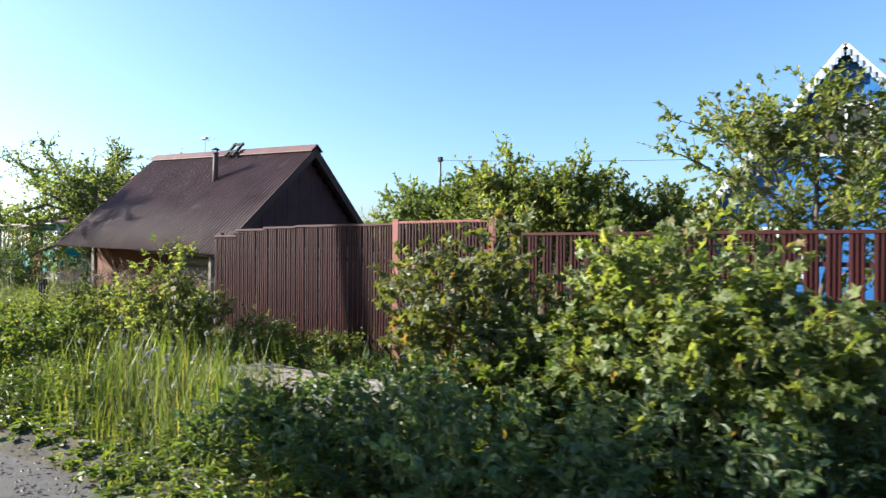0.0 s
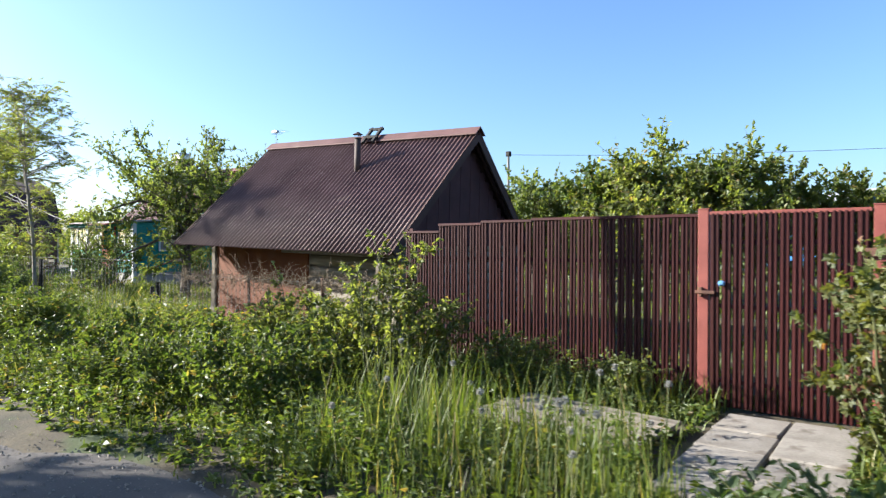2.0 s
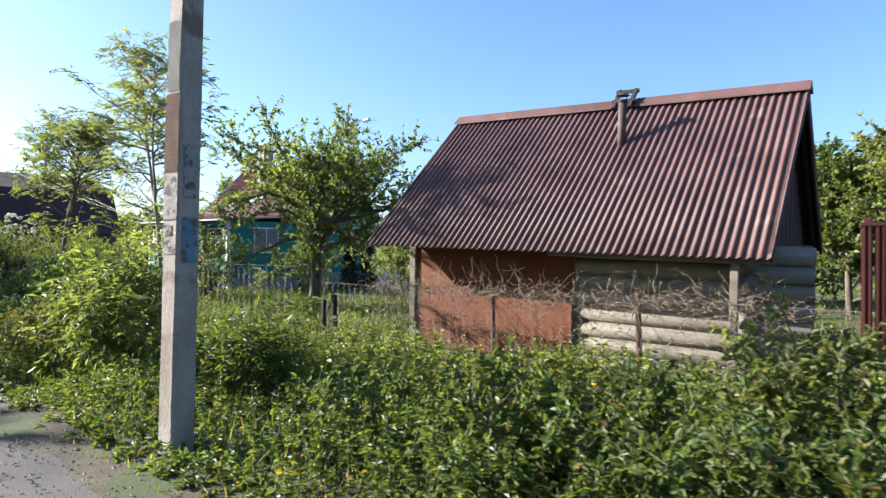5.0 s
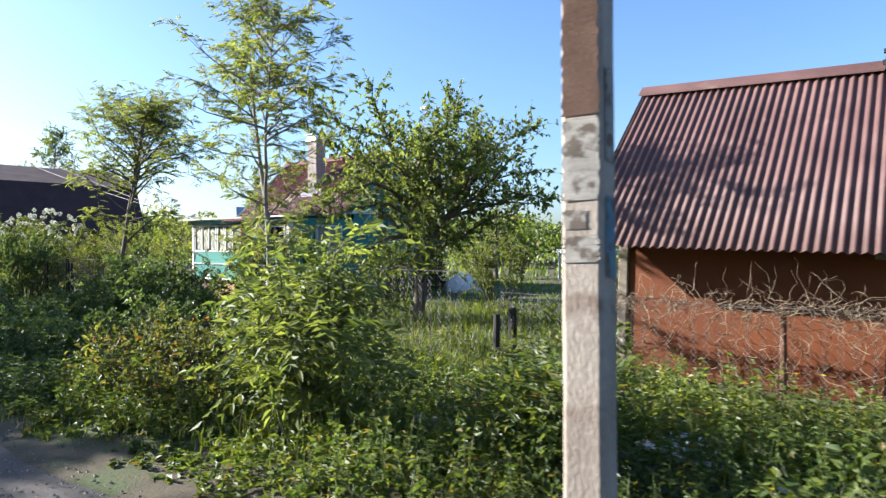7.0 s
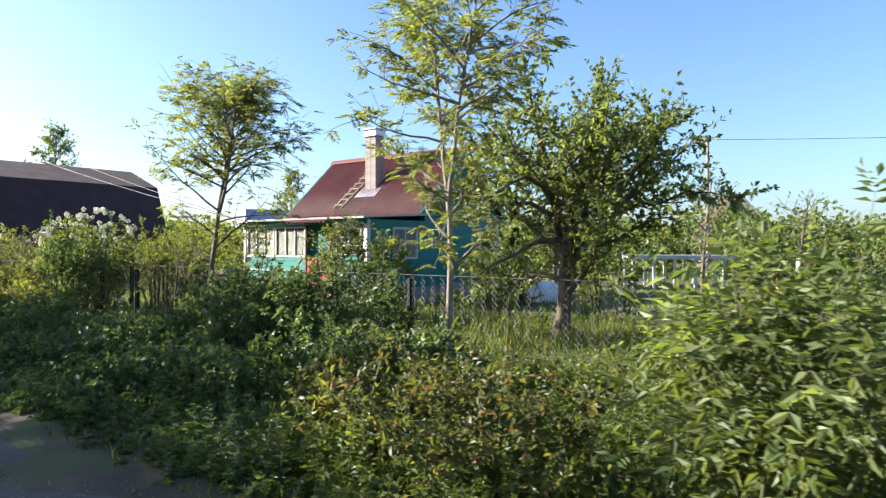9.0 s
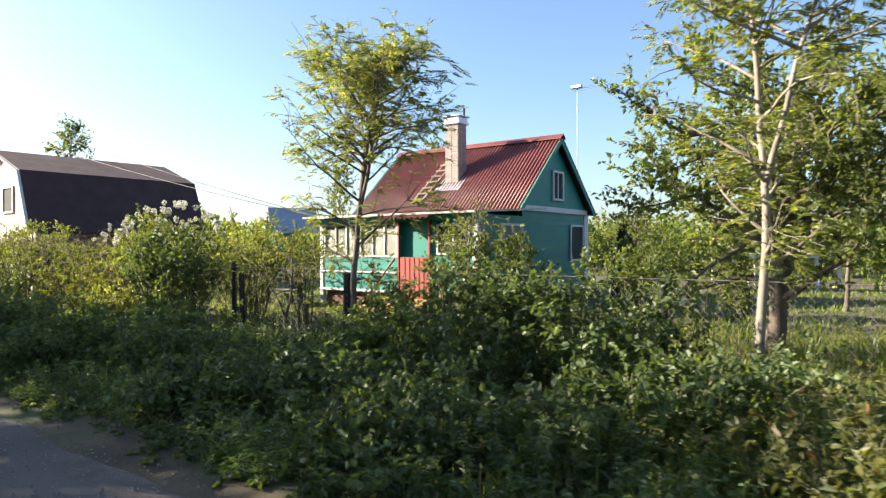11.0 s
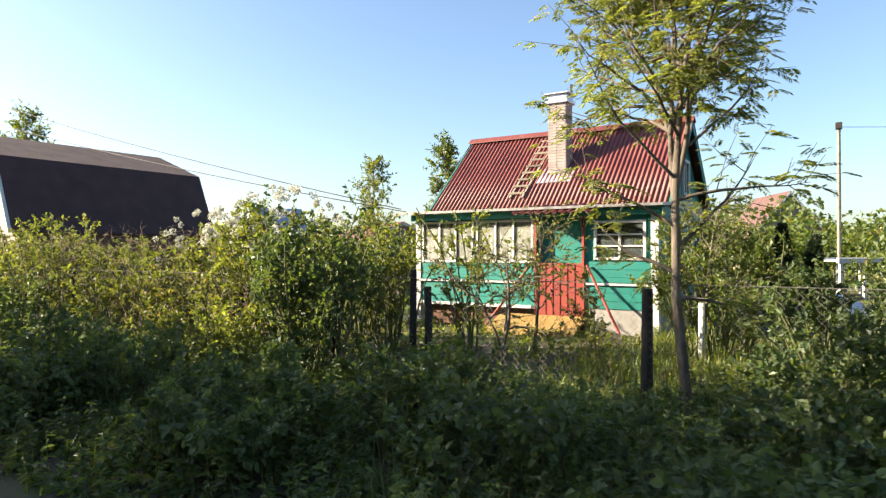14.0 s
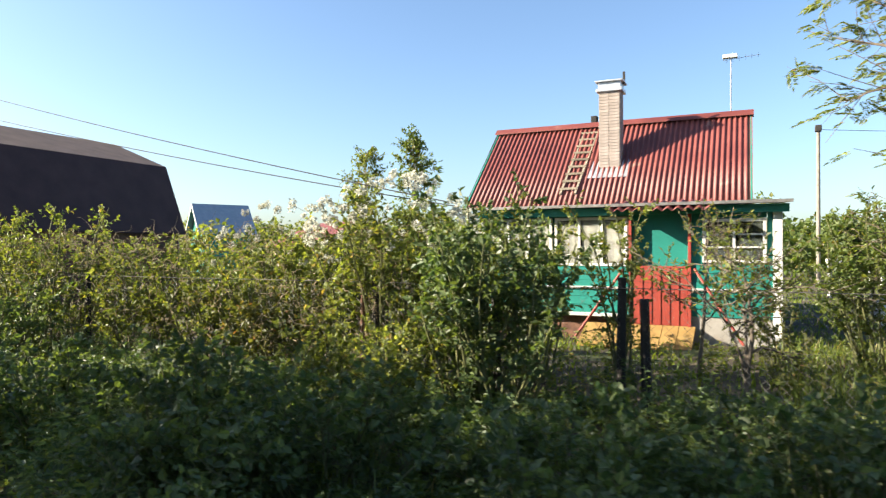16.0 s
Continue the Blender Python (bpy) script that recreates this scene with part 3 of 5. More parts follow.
    part("roof_hook", bm, M_BLACK, ob, "dark wooden ladder hook over the ridge")
    return ob


shed()


# ---- fences ----
def rib_picket(height, width, ribs, deep, bottom=0.0):
    """A pressed steel strip with upright ribs, standing over x 0..width."""
    prof = []
    for i in range(ribs):
        a, w = width * i / ribs, width / ribs
        prof += [(a, 0.0), (a + w * 0.3, 0.0), (a + w * 0.42, -deep), (a + w * 0.78, -deep), (a + w * 0.9, 0.0)]
    prof.append((width, 0.0))
    bm = bmesh.new()
    loop = prof + [(x, y + 0.003) for x, y in reversed(prof)]
    lo = [bm.verts.new((x, y, bottom)) for x, y in loop]
    hi = [bm.verts.new((x, y, height)) for x, y in loop]
    k = len(loop)
    for i in range(k):
        bm.faces.new((lo[i], lo[(i + 1) % k], hi[(i + 1) % k], hi[i]))
    m = len(prof)
    for i in range(m - 1):
        bm.faces.new((hi[i], hi[i + 1], hi[k - 2 - i], hi[k - 1 - i]))
    bmesh.ops.recalc_face_normals(bm, faces=bm.faces)
    return bm


def steel_fence():
    ob = thing("steel_fence", (0, 0, 0), "brown-red ribbed steel picket fence with stepped top", "fence")
    n0 = 6.28
    sections = ((-9.06, -8.5, 1.76), (-8.5, -7.85, 1.85), (-7.85, -7.15, 1.875), (-7.15, -5.3, 1.89))
    for a, b, h in sections:
        k = round((b - a) / 0.094)
        w = (b - a) / k
        me = as_mesh("picket", rib_picket(h - 0.02, w - 0.013, 2, 0.016, 0.06), M_FENCE)
        for i in range(k):
            piece("picket", me, ob, pose(a + i * w, n0 + RNG.uniform(-0.003, 0.003), RNG.uniform(-0.008, 0.008), 0, RNG.uniform(-0.25, 0.25), 0))
        part("top_rail", boxes((a - 0.005, b + 0.005, n0 - 0.025, n0 + 0.045, h - 0.028, h + 0.004), bevel=0.004), M_FENCE, ob)
        for z in (0.35, 1.4):
            part("cross_rail", boxes((a, b, n0 + 0.01, n0 + 0.05, z, z + 0.04)), M_FENCE, ob)
    for u in (-9.02, -7.15):
        part("fence_post", boxes((u - 0.03, u + 0.03, n0 + 0.052, n0 + 0.112, 0, 1.8), bevel=0.004), M_FENCE, ob)
    return ob


def steel_gate():
    ob = thing("steel_gate", (0, 0, 0), "brown-red ribbed steel garden gate between red posts", "gate")
    for u, lab in ((-5.24, "red oxide gate post"), (-3.83, "red oxide gate post")):
        bm = boxes((u - 0.05, u + 0.05, 6.2, 6.3, 0, 1.93), bevel=0.006)
        box(bm, u - 0.053, u + 0.053, 6.197, 6.303, 1.93, 1.94)
        part("gate_post", bm, M_POST_RED, ob, lab)
    k, a, b = 13, -5.17, -3.9
    w = (b - a) / k
    me = as_mesh("picket", rib_picket(1.86, w - 0.012, 2, 0.016, 0.05), M_FENCE)
    for i in range(k):
        piece("picket", me, ob, pose(a + i * w, 6.2, 0.03, 0, RNG.uniform(-0.25, 0.25), 0))
    part("gate_top_rail", boxes((a - 0.01, b + 0.01, 6.19, 6.235, 1.875, 1.91), bevel=0.004), M_POST_RED, ob)
    for z in (0.3, 1.0, 1.6):
        part("gate_rail", boxes((a, b, 6.206, 6.24, z, z + 0.04)), M_FENCE, ob)
    part("bolt", boxes((-5.3, -5.12, 6.15, 6.18, 1.13, 1.16), (-5.27, -5.24, 6.16, 6.2, 1.1, 1.19), bevel=0.004), M_RUST, ob, "rusty sliding bolt")
    part("padlock_cover", boxes((-5.09, -5.03, 6.13, 6.18, 1.21, 1.26), bevel=0.015), M_LOCK, ob, "blue padlock cover")
    for z in (0.45, 1.5):
        part("hinge", boxes((-3.94, -3.84, 6.165, 6.19, z, z + 0.07), bevel=0.004), M_RUST, ob)
    return ob


def picket_fence():
    ob = thing("picket_fence", (0, 0, 0), "brown-red steel picket fence with gaps between pickets", "fence")
    a, b, h = -3.74, 5.0, 1.745
    me = as_mesh("picket", rib_picket(h, 0.115, 3, 0.014, 0.27), M_FENCE)
    k = int((b - a) / 0.165)
    for i in range(k):
        piece("picket", me, ob, pose(a + i * 0.165, 6.28, RNG.uniform(-0.006, 0.006), 0, RNG.uniform(-0.3, 0.3), 0))
    part("top_rail", boxes((a - 0.02, b, 6.262, 6.3, h - 0.02, h + 0.012), bevel=0.004), M_FENCE, ob)
    for z in (0.5, 1.45):
        part("cross_rail", boxes((a, b, 6.286, 6.32, z, z + 0.04)), M_FENCE, ob)
    for u in (-1.3, 1.1, 3.5):
        part("fence_post", boxes((u, u + 0.06, 6.325, 6.385, 0, 1.7)), M_FENCE, ob)
    return ob


steel_fence()
steel_gate()
picket_fence()


def chain_fence(name, u0, u1, n0, h, posts, label, step=0.11):
    """Wire netting on a line with its own posts: diagonal wires both ways."""
    ob = thing(name, (0, 0, 0), label, "fence")
    lines = []
    k = int((u1 - u0) / step)
    zig = int(h / (step * 0.5))
    for i in range(k):
        pts = [(u0 + i * step + (step * 0.5 if j % 2 else 0), n0 + 0.006 * (-1) ** j, 0.03 + j * step * 0.5) for j in range(zig + 1)]
        lines.append((np.array(pts), np.full(len(pts), 0.0022)))
        pts = [(u0 + i * step + (0 if j % 2 else step * 0.5), n0 - 0.006 * (-1) ** j, 0.03 + j * step * 0.5) for j in range(zig + 1)]
        lines.append((np.array(pts), np.full(len(pts), 0.0022)))
    o = new("wire_netting", array_mesh("wire_netting", *tubes(lines, 3), M_WIRE))
    o.parent = ob
    for z in (0.06, h):
        part("tension_wire", beam(bmesh.new(), (u0, n0, z), (u1, n0, z), 0.004, sides=5), M_WIRE, ob)
    for u, top, r in posts:
        part("post", beam(bmesh.new(), (u, n0 + 0.05, 0), (u + RNG.uniform(-0.03, 0.03), n0 + 0.05, top), r, r * 0.9, 10), M_RUST if r < 0.04 else M_BLACK, ob)
    return ob


chain_fence("wire_fence", -16.3, -9.1, 6.66, 0.98, ((-13.1, 1.02, 0.032), (-11.15, 1.05, 0.035), (-16.15, 0.8, 0.055), (-16.4, 0.7, 0.045)), "sagging rusty wire-netting fence hung with dead vines", 0.13)
chain_fence("garden_wire_fence", -41.0, -16.5, 6.25, 1.25, ((-31.15, 1.3, 0.04), (-31.35, 1.28, 0.03), (-25.65, 1.2, 0.06), (-28.2, 1.15, 0.05), (-28.45, 1.35, 0.045), (-29.7, 1.2, 0.05), (-36.0, 1.3, 0.04), (-20.9, 1.2, 0.05)), "wire-netting garden fence on dark wooden posts", 0.16)


def dead_vines(at, length, height, n, rng, top=0.75):
    lines = []
    for _ in range(n):
        p = (rng.uniform(0, length), rng.normal(0, 0.05), (height if rng.uniform() < top else rng.uniform(0.1, height)) + rng.normal(0, 0.05))
        ln = wander(p, (rng.normal(0, 1), rng.normal(0, 0.25), rng.normal(-0.15, 0.5)), rng.uniform(0.15, 0.6), 7, 0.5, rng)
        lines.append((ln, np.linspace(0.004, 0.0015, len(ln))))
    o = new("dead_vines", array_mesh("dead_vines", *tubes(lines, 4), M_DRY, True))
    o.matrix_basis = pose(*at)
    return tagged(o, "tangle of dry grey-brown vines on the wire fence", "vine", kind="stuff")


dead_vines((-15.2, 6.6, 0), 5.6, 0.97, 900, RNG)
dead_vines((-38.5, 6.0, 0.0), 8.0, 1.75, 1000, RNG, 0.2)


# ---- utility pole and wires ----
def utility_pole():
    ob = thing("utility_pole", (-12.98, 2.5, 0), "weathered grey concrete utility pole with peeling painted patches", "pole")
    ob.matrix_basis = pose(-12.95, 2.35, 0, -3.2, -1.5, 8)
    bm = bmesh.new()
    prism(bm, [(-0.105, -0.3), (0.105, -0.3), (0.087, 8.2), (-0.087, 8.2)], "x", -0.09, 0.09)
    bmesh.ops.bevel(bm, geom=[e for e in bm.edges if abs(e.verts[0].co.z - e.verts[1].co.z) > 1], offset=0.02, segments=1, affect="EDGES")
    bmesh.ops.subdivide_edges(bm, edges=[e for e in bm.edges if abs(e.verts[0].co.z - e.verts[1].co.z) > 1], cuts=60, use_grid_fill=True)
    for v in bm.verts:
        v.co.x += 0.0035 * noise.noise(v.co * 9)
        v.co.y += 0.0035 * noise.noise(v.co * 9 + Vector((5, 0, 0)))
    part("shaft", bm, M_POLE, ob)

    def patch(name, face, z0, z1, x0, x1, mat, lab, seed):
        rng = np.random.default_rng(seed)
        bm = bmesh.new()
        k = 26
        rows = []
        for i in range(k + 1):
            z = z0 + (z1 - z0) * i / k
            a, b = x0 + rng.uniform(0, 0.016), x1 - rng.uniform(0, 0.016)
            half = 0.105 - (z + 0.3) / 8.5 * 0.018 + 0.006
            if face == "front":
                rows.append((bm.verts.new((a, -half, z)), bm.verts.new((b, -half, z))))
            else:
                rows.append((bm.verts.new((0.0965, a, z)), bm.verts.new((0.0965, b, z))))
        for r, s in zip(rows, rows[1:]):
            bm.faces.new((r[0], r[1], s[1], s[0]))
        bmesh.ops.solidify(bm, geom=bm.faces[:], thickness=0.003)
        part(name, bm, mat, ob, lab)

    patch("paint_patch", "front", 1.52, 1.63, -0.08, 0.085, M_PALE_PAINT, "flaking white paint", 1)
    patch("paint_patch", "front", 1.66, 1.74, -0.085, 0.03, M_PALE_PAINT, "torn pale poster remains", 4)
    patch("paint_patch", "front", 1.78, 2.12, -0.085, 0.085, M_PALE_PAINT, "pale worn limewash", 8)
    patch("paint_patch", "front", 1.9, 2.0, -0.05, 0.06, M_PALE_PAINT, "flaking white paint", 5)
    patch("paint_patch", "front", 2.14, 2.74, -0.087, 0.087, M_POLE_BROWN, "brown stain down the concrete", 3)
    patch("paint_patch", "front", 2.76, 3.3, -0.08, 0.08, M_PLINTH, "pale plaster smear", 9)
    patch("paint_patch", "right", 1.46, 1.8, -0.075, 0.075, M_BLUE_PAINT, "flaking pale blue paint", 2)
    patch("paint_patch", "right", 1.95, 2.35, -0.07, 0.05, M_PALE_PAINT, "flaking white paint", 6)
    part("wire_band", boxes((-0.1, 0.1, -0.108, 0.108, 3.9, 3.93), bevel=0.003), M_RUST, ob)
    part("crossarm", boxes((-0.7, 0.7, -0.14, -0.11, 7.7, 7.78)), M_RUST, ob)
    return ob


utility_pole()


def cable(name, a, b, sag, label, r=0.012):
    a, b = np.array(a), np.array(b)
    t = np.linspace(0, 1, 25)[:, None]
    pts = a + (b - a) * t
    pts[:, 2] -= sag * 4 * (t * (1 - t))[:, 0]
    return tagged(new(name, array_mesh(name, *tubes([(pts, np.full(25, r))], 5), M_CABLE)), label, "cable")


cable("overhead_cable", (-60.0, 12.0, 9.6), (-32.4, 11.5, 2.5), 0.3, "black overhead cable to the turquoise house")
cable("overhead_cable", (-60.0, 12.3, 8.5), (-32.4, 11.7, 2.45), 0.3, "black overhead cable to the turquoise house")
cable("overhead_cable", (-24.5, 33.4, 7.0), (26.0, 44.0, 7.4), 1.0, "thin black overhead cable far behind the gardens")


# ---- turquoise house ----
def window_in(parent, u0, u1, z0, z1, n, mullions=2, bars=1, curtain=False):
    # without a curtain, the panel behind the pane is painted with room shade
    win = part("window", boxes((u0, u1, n - 0.035, n - 0.02, z0, z1)), M_CURTAIN if curtain else M_ROOM_SHADE, parent)
    t = 0.05
    part("window_frame", boxes((u0 - t, u1 + t, n - 0.075, n - 0.036, z1, z1 + t), (u0 - t, u1 + t, n - 0.085, n - 0.036, z0 - t, z0), (u0 - t, u0, n - 0.075, n - 0.036, z0, z1), (u1, u1 + t, n - 0.075, n - 0.036, z0, z1), bevel=0.004), M_WHITE, win, "white window frame")
    for i in range(1, mullions):
        u = u0 + (u1 - u0) * i / mullions
        part("mullion", boxes((u - 0.02, u + 0.02, n - 0.07, n - 0.037, z0, z1)), M_WHITE, win)
    for i in range(1, bars + 1):
        z = z0 + (z1 - z0) * i / (bars + 1)
        part("glazing_bar", boxes((u0, u1, n - 0.066, n - 0.038, z - 0.013, z + 0.013)), M_WHITE, win)
    pane = part("pane", boxes((u0, u1, n - 0.052, n - 0.048, z0, z1)), M_GLASS, win)
    pane.visible_shadow = False
    return win


def house():
    ob = thing("turquoise_house", (0, 0, 0), "turquoise wooden summer house with dark red corrugated roof", "house")
    U0, U1 = -33.1, -27.5
    part("plinth", boxes((U0, U1, 14.7, 18.5, 0, 0.5)), M_PLINTH, ob, "grey rendered plinth")
    # weatherboards of the visible gable and the long walls
    for i in range(14):
        z = 0.5 + i * 0.155
        bm = bmesh.new()
        prism(bm, [(14.7, z), (18.5, z), (18.5, z + 0.15), (14.7, z + 0.15)], "x", U1 - 0.1, U1)
        part("weatherboard", bm, M_TEAL, ob)
        part("weatherboard", boxes((U0, U0 + 0.1, 14.7, 18.5, z, z + 0.15)), M_TEAL, ob)
        part("weatherboard", boxes((U0 + 0.1, U1 - 0.1, 14.66 + 0.004 * (i % 2), 14.76, z, z + 0.15)), M_TEAL, ob)
        part("weatherboard", boxes((U0 + 0.1, U1 - 0.1, 18.84, 18.54, z, z + 0.15)), M_TEAL, ob)
    for u in (U0 + 0.05, U1 - 0.03):
        bm = bmesh.new()
        prism(bm, [(14.5, 2.72), (18.7, 2.72), (16.6, 4.68)], "x", u - 0.04, u + 0.04)
        part("gable", bm, M_TEAL, ob)
    part("gable_band", boxes((U1 - 0.02, U1 + 0.06, 14.5, 18.7, 2.58, 2.73), bevel=0.005), M_WHITE, ob, "white moulding across the gable")
    part("corner_board", boxes((U1 - 0.06, U1 + 0.02, 18.86, 18.58, 0.45, 2.6), bevel=0.004), M_WHITE, ob)
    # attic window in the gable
    win = part("attic_window", boxes((U1 + 0.012, U1 + 0.025, 16.45, 17.0, 3.0, 3.75)), M_ROOM_SHADE, ob)
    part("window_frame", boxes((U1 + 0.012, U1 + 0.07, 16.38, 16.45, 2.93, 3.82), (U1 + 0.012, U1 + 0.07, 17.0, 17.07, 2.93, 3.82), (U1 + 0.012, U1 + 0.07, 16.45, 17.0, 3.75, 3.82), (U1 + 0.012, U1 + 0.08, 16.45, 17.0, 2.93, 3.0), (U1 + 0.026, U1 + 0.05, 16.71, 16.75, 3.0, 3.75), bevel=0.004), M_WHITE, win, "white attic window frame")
    win = part("gable_window", boxes((U1 + 0.012, U1 + 0.025, 17.6, 18.4, 1.2, 2.2)), M_ROOM_SHADE, ob)
    part("window_frame", boxes((U1 + 0.012, U1 + 0.06, 17.54, 17.6, 1.14, 2.26), (U1 + 0.012, U1 + 0.06, 18.4, 18.46, 1.14, 2.26), (U1 + 0.012, U1 + 0.06, 17.6, 18.4, 2.2, 2.26), (U1 + 0.012, U1 + 0.07, 17.6, 18.4, 1.14, 1.2), bevel=0.004), M_WHITE, win)
    slope(ob, -33.5, -27.25, (14.25, 2.6), (16.6, 4.78), M_RED_ROOF, pitch=0.115, deep=0.036, cols=1, rows=1)
    slope(ob, -33.5, -27.25, (18.95, 2.6), (16.6, 4.78), M_RED_ROOF, pitch=0.115, deep=0.036, cols=1, rows=1)
    part("ridge_cap", cap(bmesh.new(), -33.53, -27.22, 16.6, 4.85), M_RED_ROOF, ob)
    for u in (-33.47, -27.28):
        bm = bmesh.new()
        plank(bm, (u, 14.28, 2.57), (u, 16.6, 4.7), 0.03, 0.14)
        plank(bm, (u, 18.92, 2.57), (u, 16.6, 4.7), 0.03, 0.14)
        part("barge_board", bm, M_TEAL_DARK, ob)
    # veranda
    V0, V1, F = -32.0, -26.85, 11.6
    rf = part("veranda_roof", bmesh.new(), M_STEEL, ob, "thin grey lean-to veranda roof")
    bm = bmesh.new()
    prism(bm, [(F - 0.3, 2.36), (14.6, 2.56), (14.6, 2.6), (F - 0.3, 2.41)], "x", V0 - 0.45, V1 + 0.15)
    bm.to_mesh(rf.data)
    bm.free()
    part("fascia", boxes((V0 - 0.1, V1 + 0.1, F - 0.14, F - 0.1, 2.22, 2.35), bevel=0.004), M_TEAL_DARK, ob, "dark turquoise fascia board")
    for i in range(6):
        z = 0.5 + i * 0.146
        for a, b in ((V0 + 0.1, -29.25), (-28.2, V1 - 0.1)):
            part("weatherboard", boxes((a, b, F - 0.008 * (i % 2), F + 0.04, z, z + 0.142)), M_TEAL, ob)
    part("veranda_rail", boxes((V0, -29.2, F - 0.04, F - 0.012, 0.93, 0.97), bevel=0.004), M_WHITE, ob, "white horizontal rail")
    part("veranda_rail", boxes((-28.2, V1, F - 0.04, F - 0.012, 0.93, 0.97), bevel=0.004), M_WHITE, ob, "white horizontal rail")
    part("sill_board", boxes((V0 - 0.03, -29.2, F - 0.06, F + 0.06, 0.44, 0.5), bevel=0.005), M_WHITE, ob, "white sill board")
    part("corner_post", boxes((V0 - 0.04, V0 + 0.08, F - 0.03, F + 0.09, 0, 2.36), bevel=0.006), M_WHITE, ob, "white corner post")
    part("corner_post", boxes((V1 - 0.13, V1 + 0.01, F - 0.03, F + 0.1, 0, 2.36), bevel=0.006), M_WHITE, ob, "white corner post")
    part("veranda_plinth", boxes((-28.2, V1 - 0.135, F + 0.02, F + 0.12, 0, 0.5)), M_PLINTH, ob, "grey rendered plinth")
    part("veranda_plinth", boxes((V0 + 0.1, -29.2, F + 0.1, F + 0.2, 0, 0.44)), M_RUST, ob, "brown boarded plinth")
    window_in(ob, V0 + 0.15, -30.65, 1.38, 2.15, F + 0.06, 3, 0, True)
    window_in(ob, -30.5, -29.3, 1.38, 2.15, F + 0.06, 3, 0, True)
    window_in(ob, -27.98, -27.12, 1.45, 2.08, F + 0.06, 2, 2)
    part("front_wall", boxes((-28.2, -28.04, F + 0.03, F + 0.08, 1.37, 2.36), (-27.06, V1 - 0.135, F + 0.03, F + 0.08, 1.37, 2.36), (-28.03, -27.07, F + 0.03, F + 0.08, 2.14, 2.36)), M_TEAL, ob)
    part("head_board", boxes((V0 + 0.1, -29.2, F + 0.03, F + 0.08, 2.21, 2.36)), M_TEAL_DARK, ob)
    part("porch_back_wall", boxes((-29.25, -28.2, F + 0.12, F + 0.17, 0.3, 2.42)), M_TEAL, ob)
    part("porch_side_wall", boxes((-29.25, -29.2, F, F + 0.118, 0.3, 2.36), (-28.24, -28.2, F, F + 0.118, 0.3, 2.36)), M_TEAL, ob)
    door = part("porch_door", boxes((-29.15, -28.26, F - 0.03, F + 0.01, 0.33, 1.34), bevel=0.004), M_DOOR, ob, "closed red half-height porch door")
    for i in range(1, 6):
        u = -29.15 + 0.89 * i / 6
        part("batten", boxes((u - 0.012, u + 0.012, F - 0.042, F - 0.031, 0.35, 1.32)), M_DOOR, door)
    for u in (-29.2, -28.23):
        part("porch_post", boxes((u - 0.025, u + 0.025, F - 0.05, F - 0.0, 0, 2.36), bevel=0.004), M_DOOR, ob, "slender red porch post")
    slope(ob, -29.5, -27.9, (F - 0.45, 2.28), (F + 0.35, 2.46), M_RED_ROOF, pitch=0.16, cols=1, rows=1, name="porch_roof_sheet")
    # veranda side wall towards the pear bush
    for i in range(12):
        z = 0.5 + i * 0.155
        part("weatherboard", boxes((V1 - 0.08, V1 - 0.02 + 0.006 * (i % 2), F + 0.1, 14.66, z, z + 0.15)), M_TEAL, ob)
    part("side_plinth", boxes((V1 - 0.1, V1 - 0.03, F + 0.1, 14.66, 0, 0.5)), M_PLINTH, ob)
    win = part("side_window", boxes((V1 - 0.01, V1 + 0.003, 12.6, 13.5, 1.35, 2.1)), M_CURTAIN, ob)
    part("window_frame", boxes((V1 - 0.01, V1 + 0.04, 12.54, 12.6, 1.29, 2.16), (V1 - 0.01, V1 + 0.04, 13.5, 13.56, 1.29, 2.16), (V1 - 0.01, V1 + 0.04, 12.6, 13.5, 2.1, 2.16), (V1 - 0.01, V1 + 0.05, 12.6, 13.5, 1.29, 1.35), (V1 + 0.004, V1 + 0.03, 13.03, 13.07, 1.35, 2.1)), M_WHITE, win)
    part("back_veranda_wall", boxes((V0, V0 + 0.06, F + 0.1, 14.66, 0.44, 2.4)), M_TEAL, ob)
    # porch platform with sloping ochre boards, and red rails
    for k in range(7):
        bm = bmesh.new()
        a = -29.95 + k * 0.26
        prism(bm, [(F - 0.85, 0.02), (F - 0.03, 0.3), (F - 0.03, 0.33), (F - 0.85, 0.05)], "x", a, a + 0.25)
        part("ramp_board", bm, M_SAND, ob, "yellow ochre ramp board")
    for u, d in ((-29.3, -0.75), (-28.15, 0.75)):
        part("hand_rail", beam(bmesh.new(), (u, F - 0.06, 1.3), (u + d, F - 0.5, 0.12), 0.025, sides=6), M_DOOR, ob, "slanting red hand rail")
    # chimney of pale bricks
    ch = part("chimney", boxes((-30.49, -30.03, 15.26, 15.68, 3.1, 5.3)), M_PLINTH, ob)
    brick = as_mesh("brick", boxes((0, 0.232, 0, 0.02, 0, 0.066), bevel=0.003), M_BRICK_PALE)
    for r in range(28):
        z = 3.32 + r * 0.0715
        for k in range(2):
            piece("brick", brick, ch, pose(-30.5 + k * 0.24, 15.243, z))
            piece("brick", brick, ch, pose(-30.012, 15.25 + k * 0.21, z, 0, 0, 90) @ Matrix.Diagonal((0.88, 1, 1, 1)))
    part("chimney_cap", boxes((-30.56, -29.96, 15.19, 15.75, 5.3, 5.38), (-30.52, -30.0, 15.23, 15.71, 5.38, 5.52), (-30.58, -29.94, 15.17, 15.77, 5.52, 5.56), bevel=0.008), M_ZINC, ch, "zinc chimney cap")
    bm = bmesh.new()
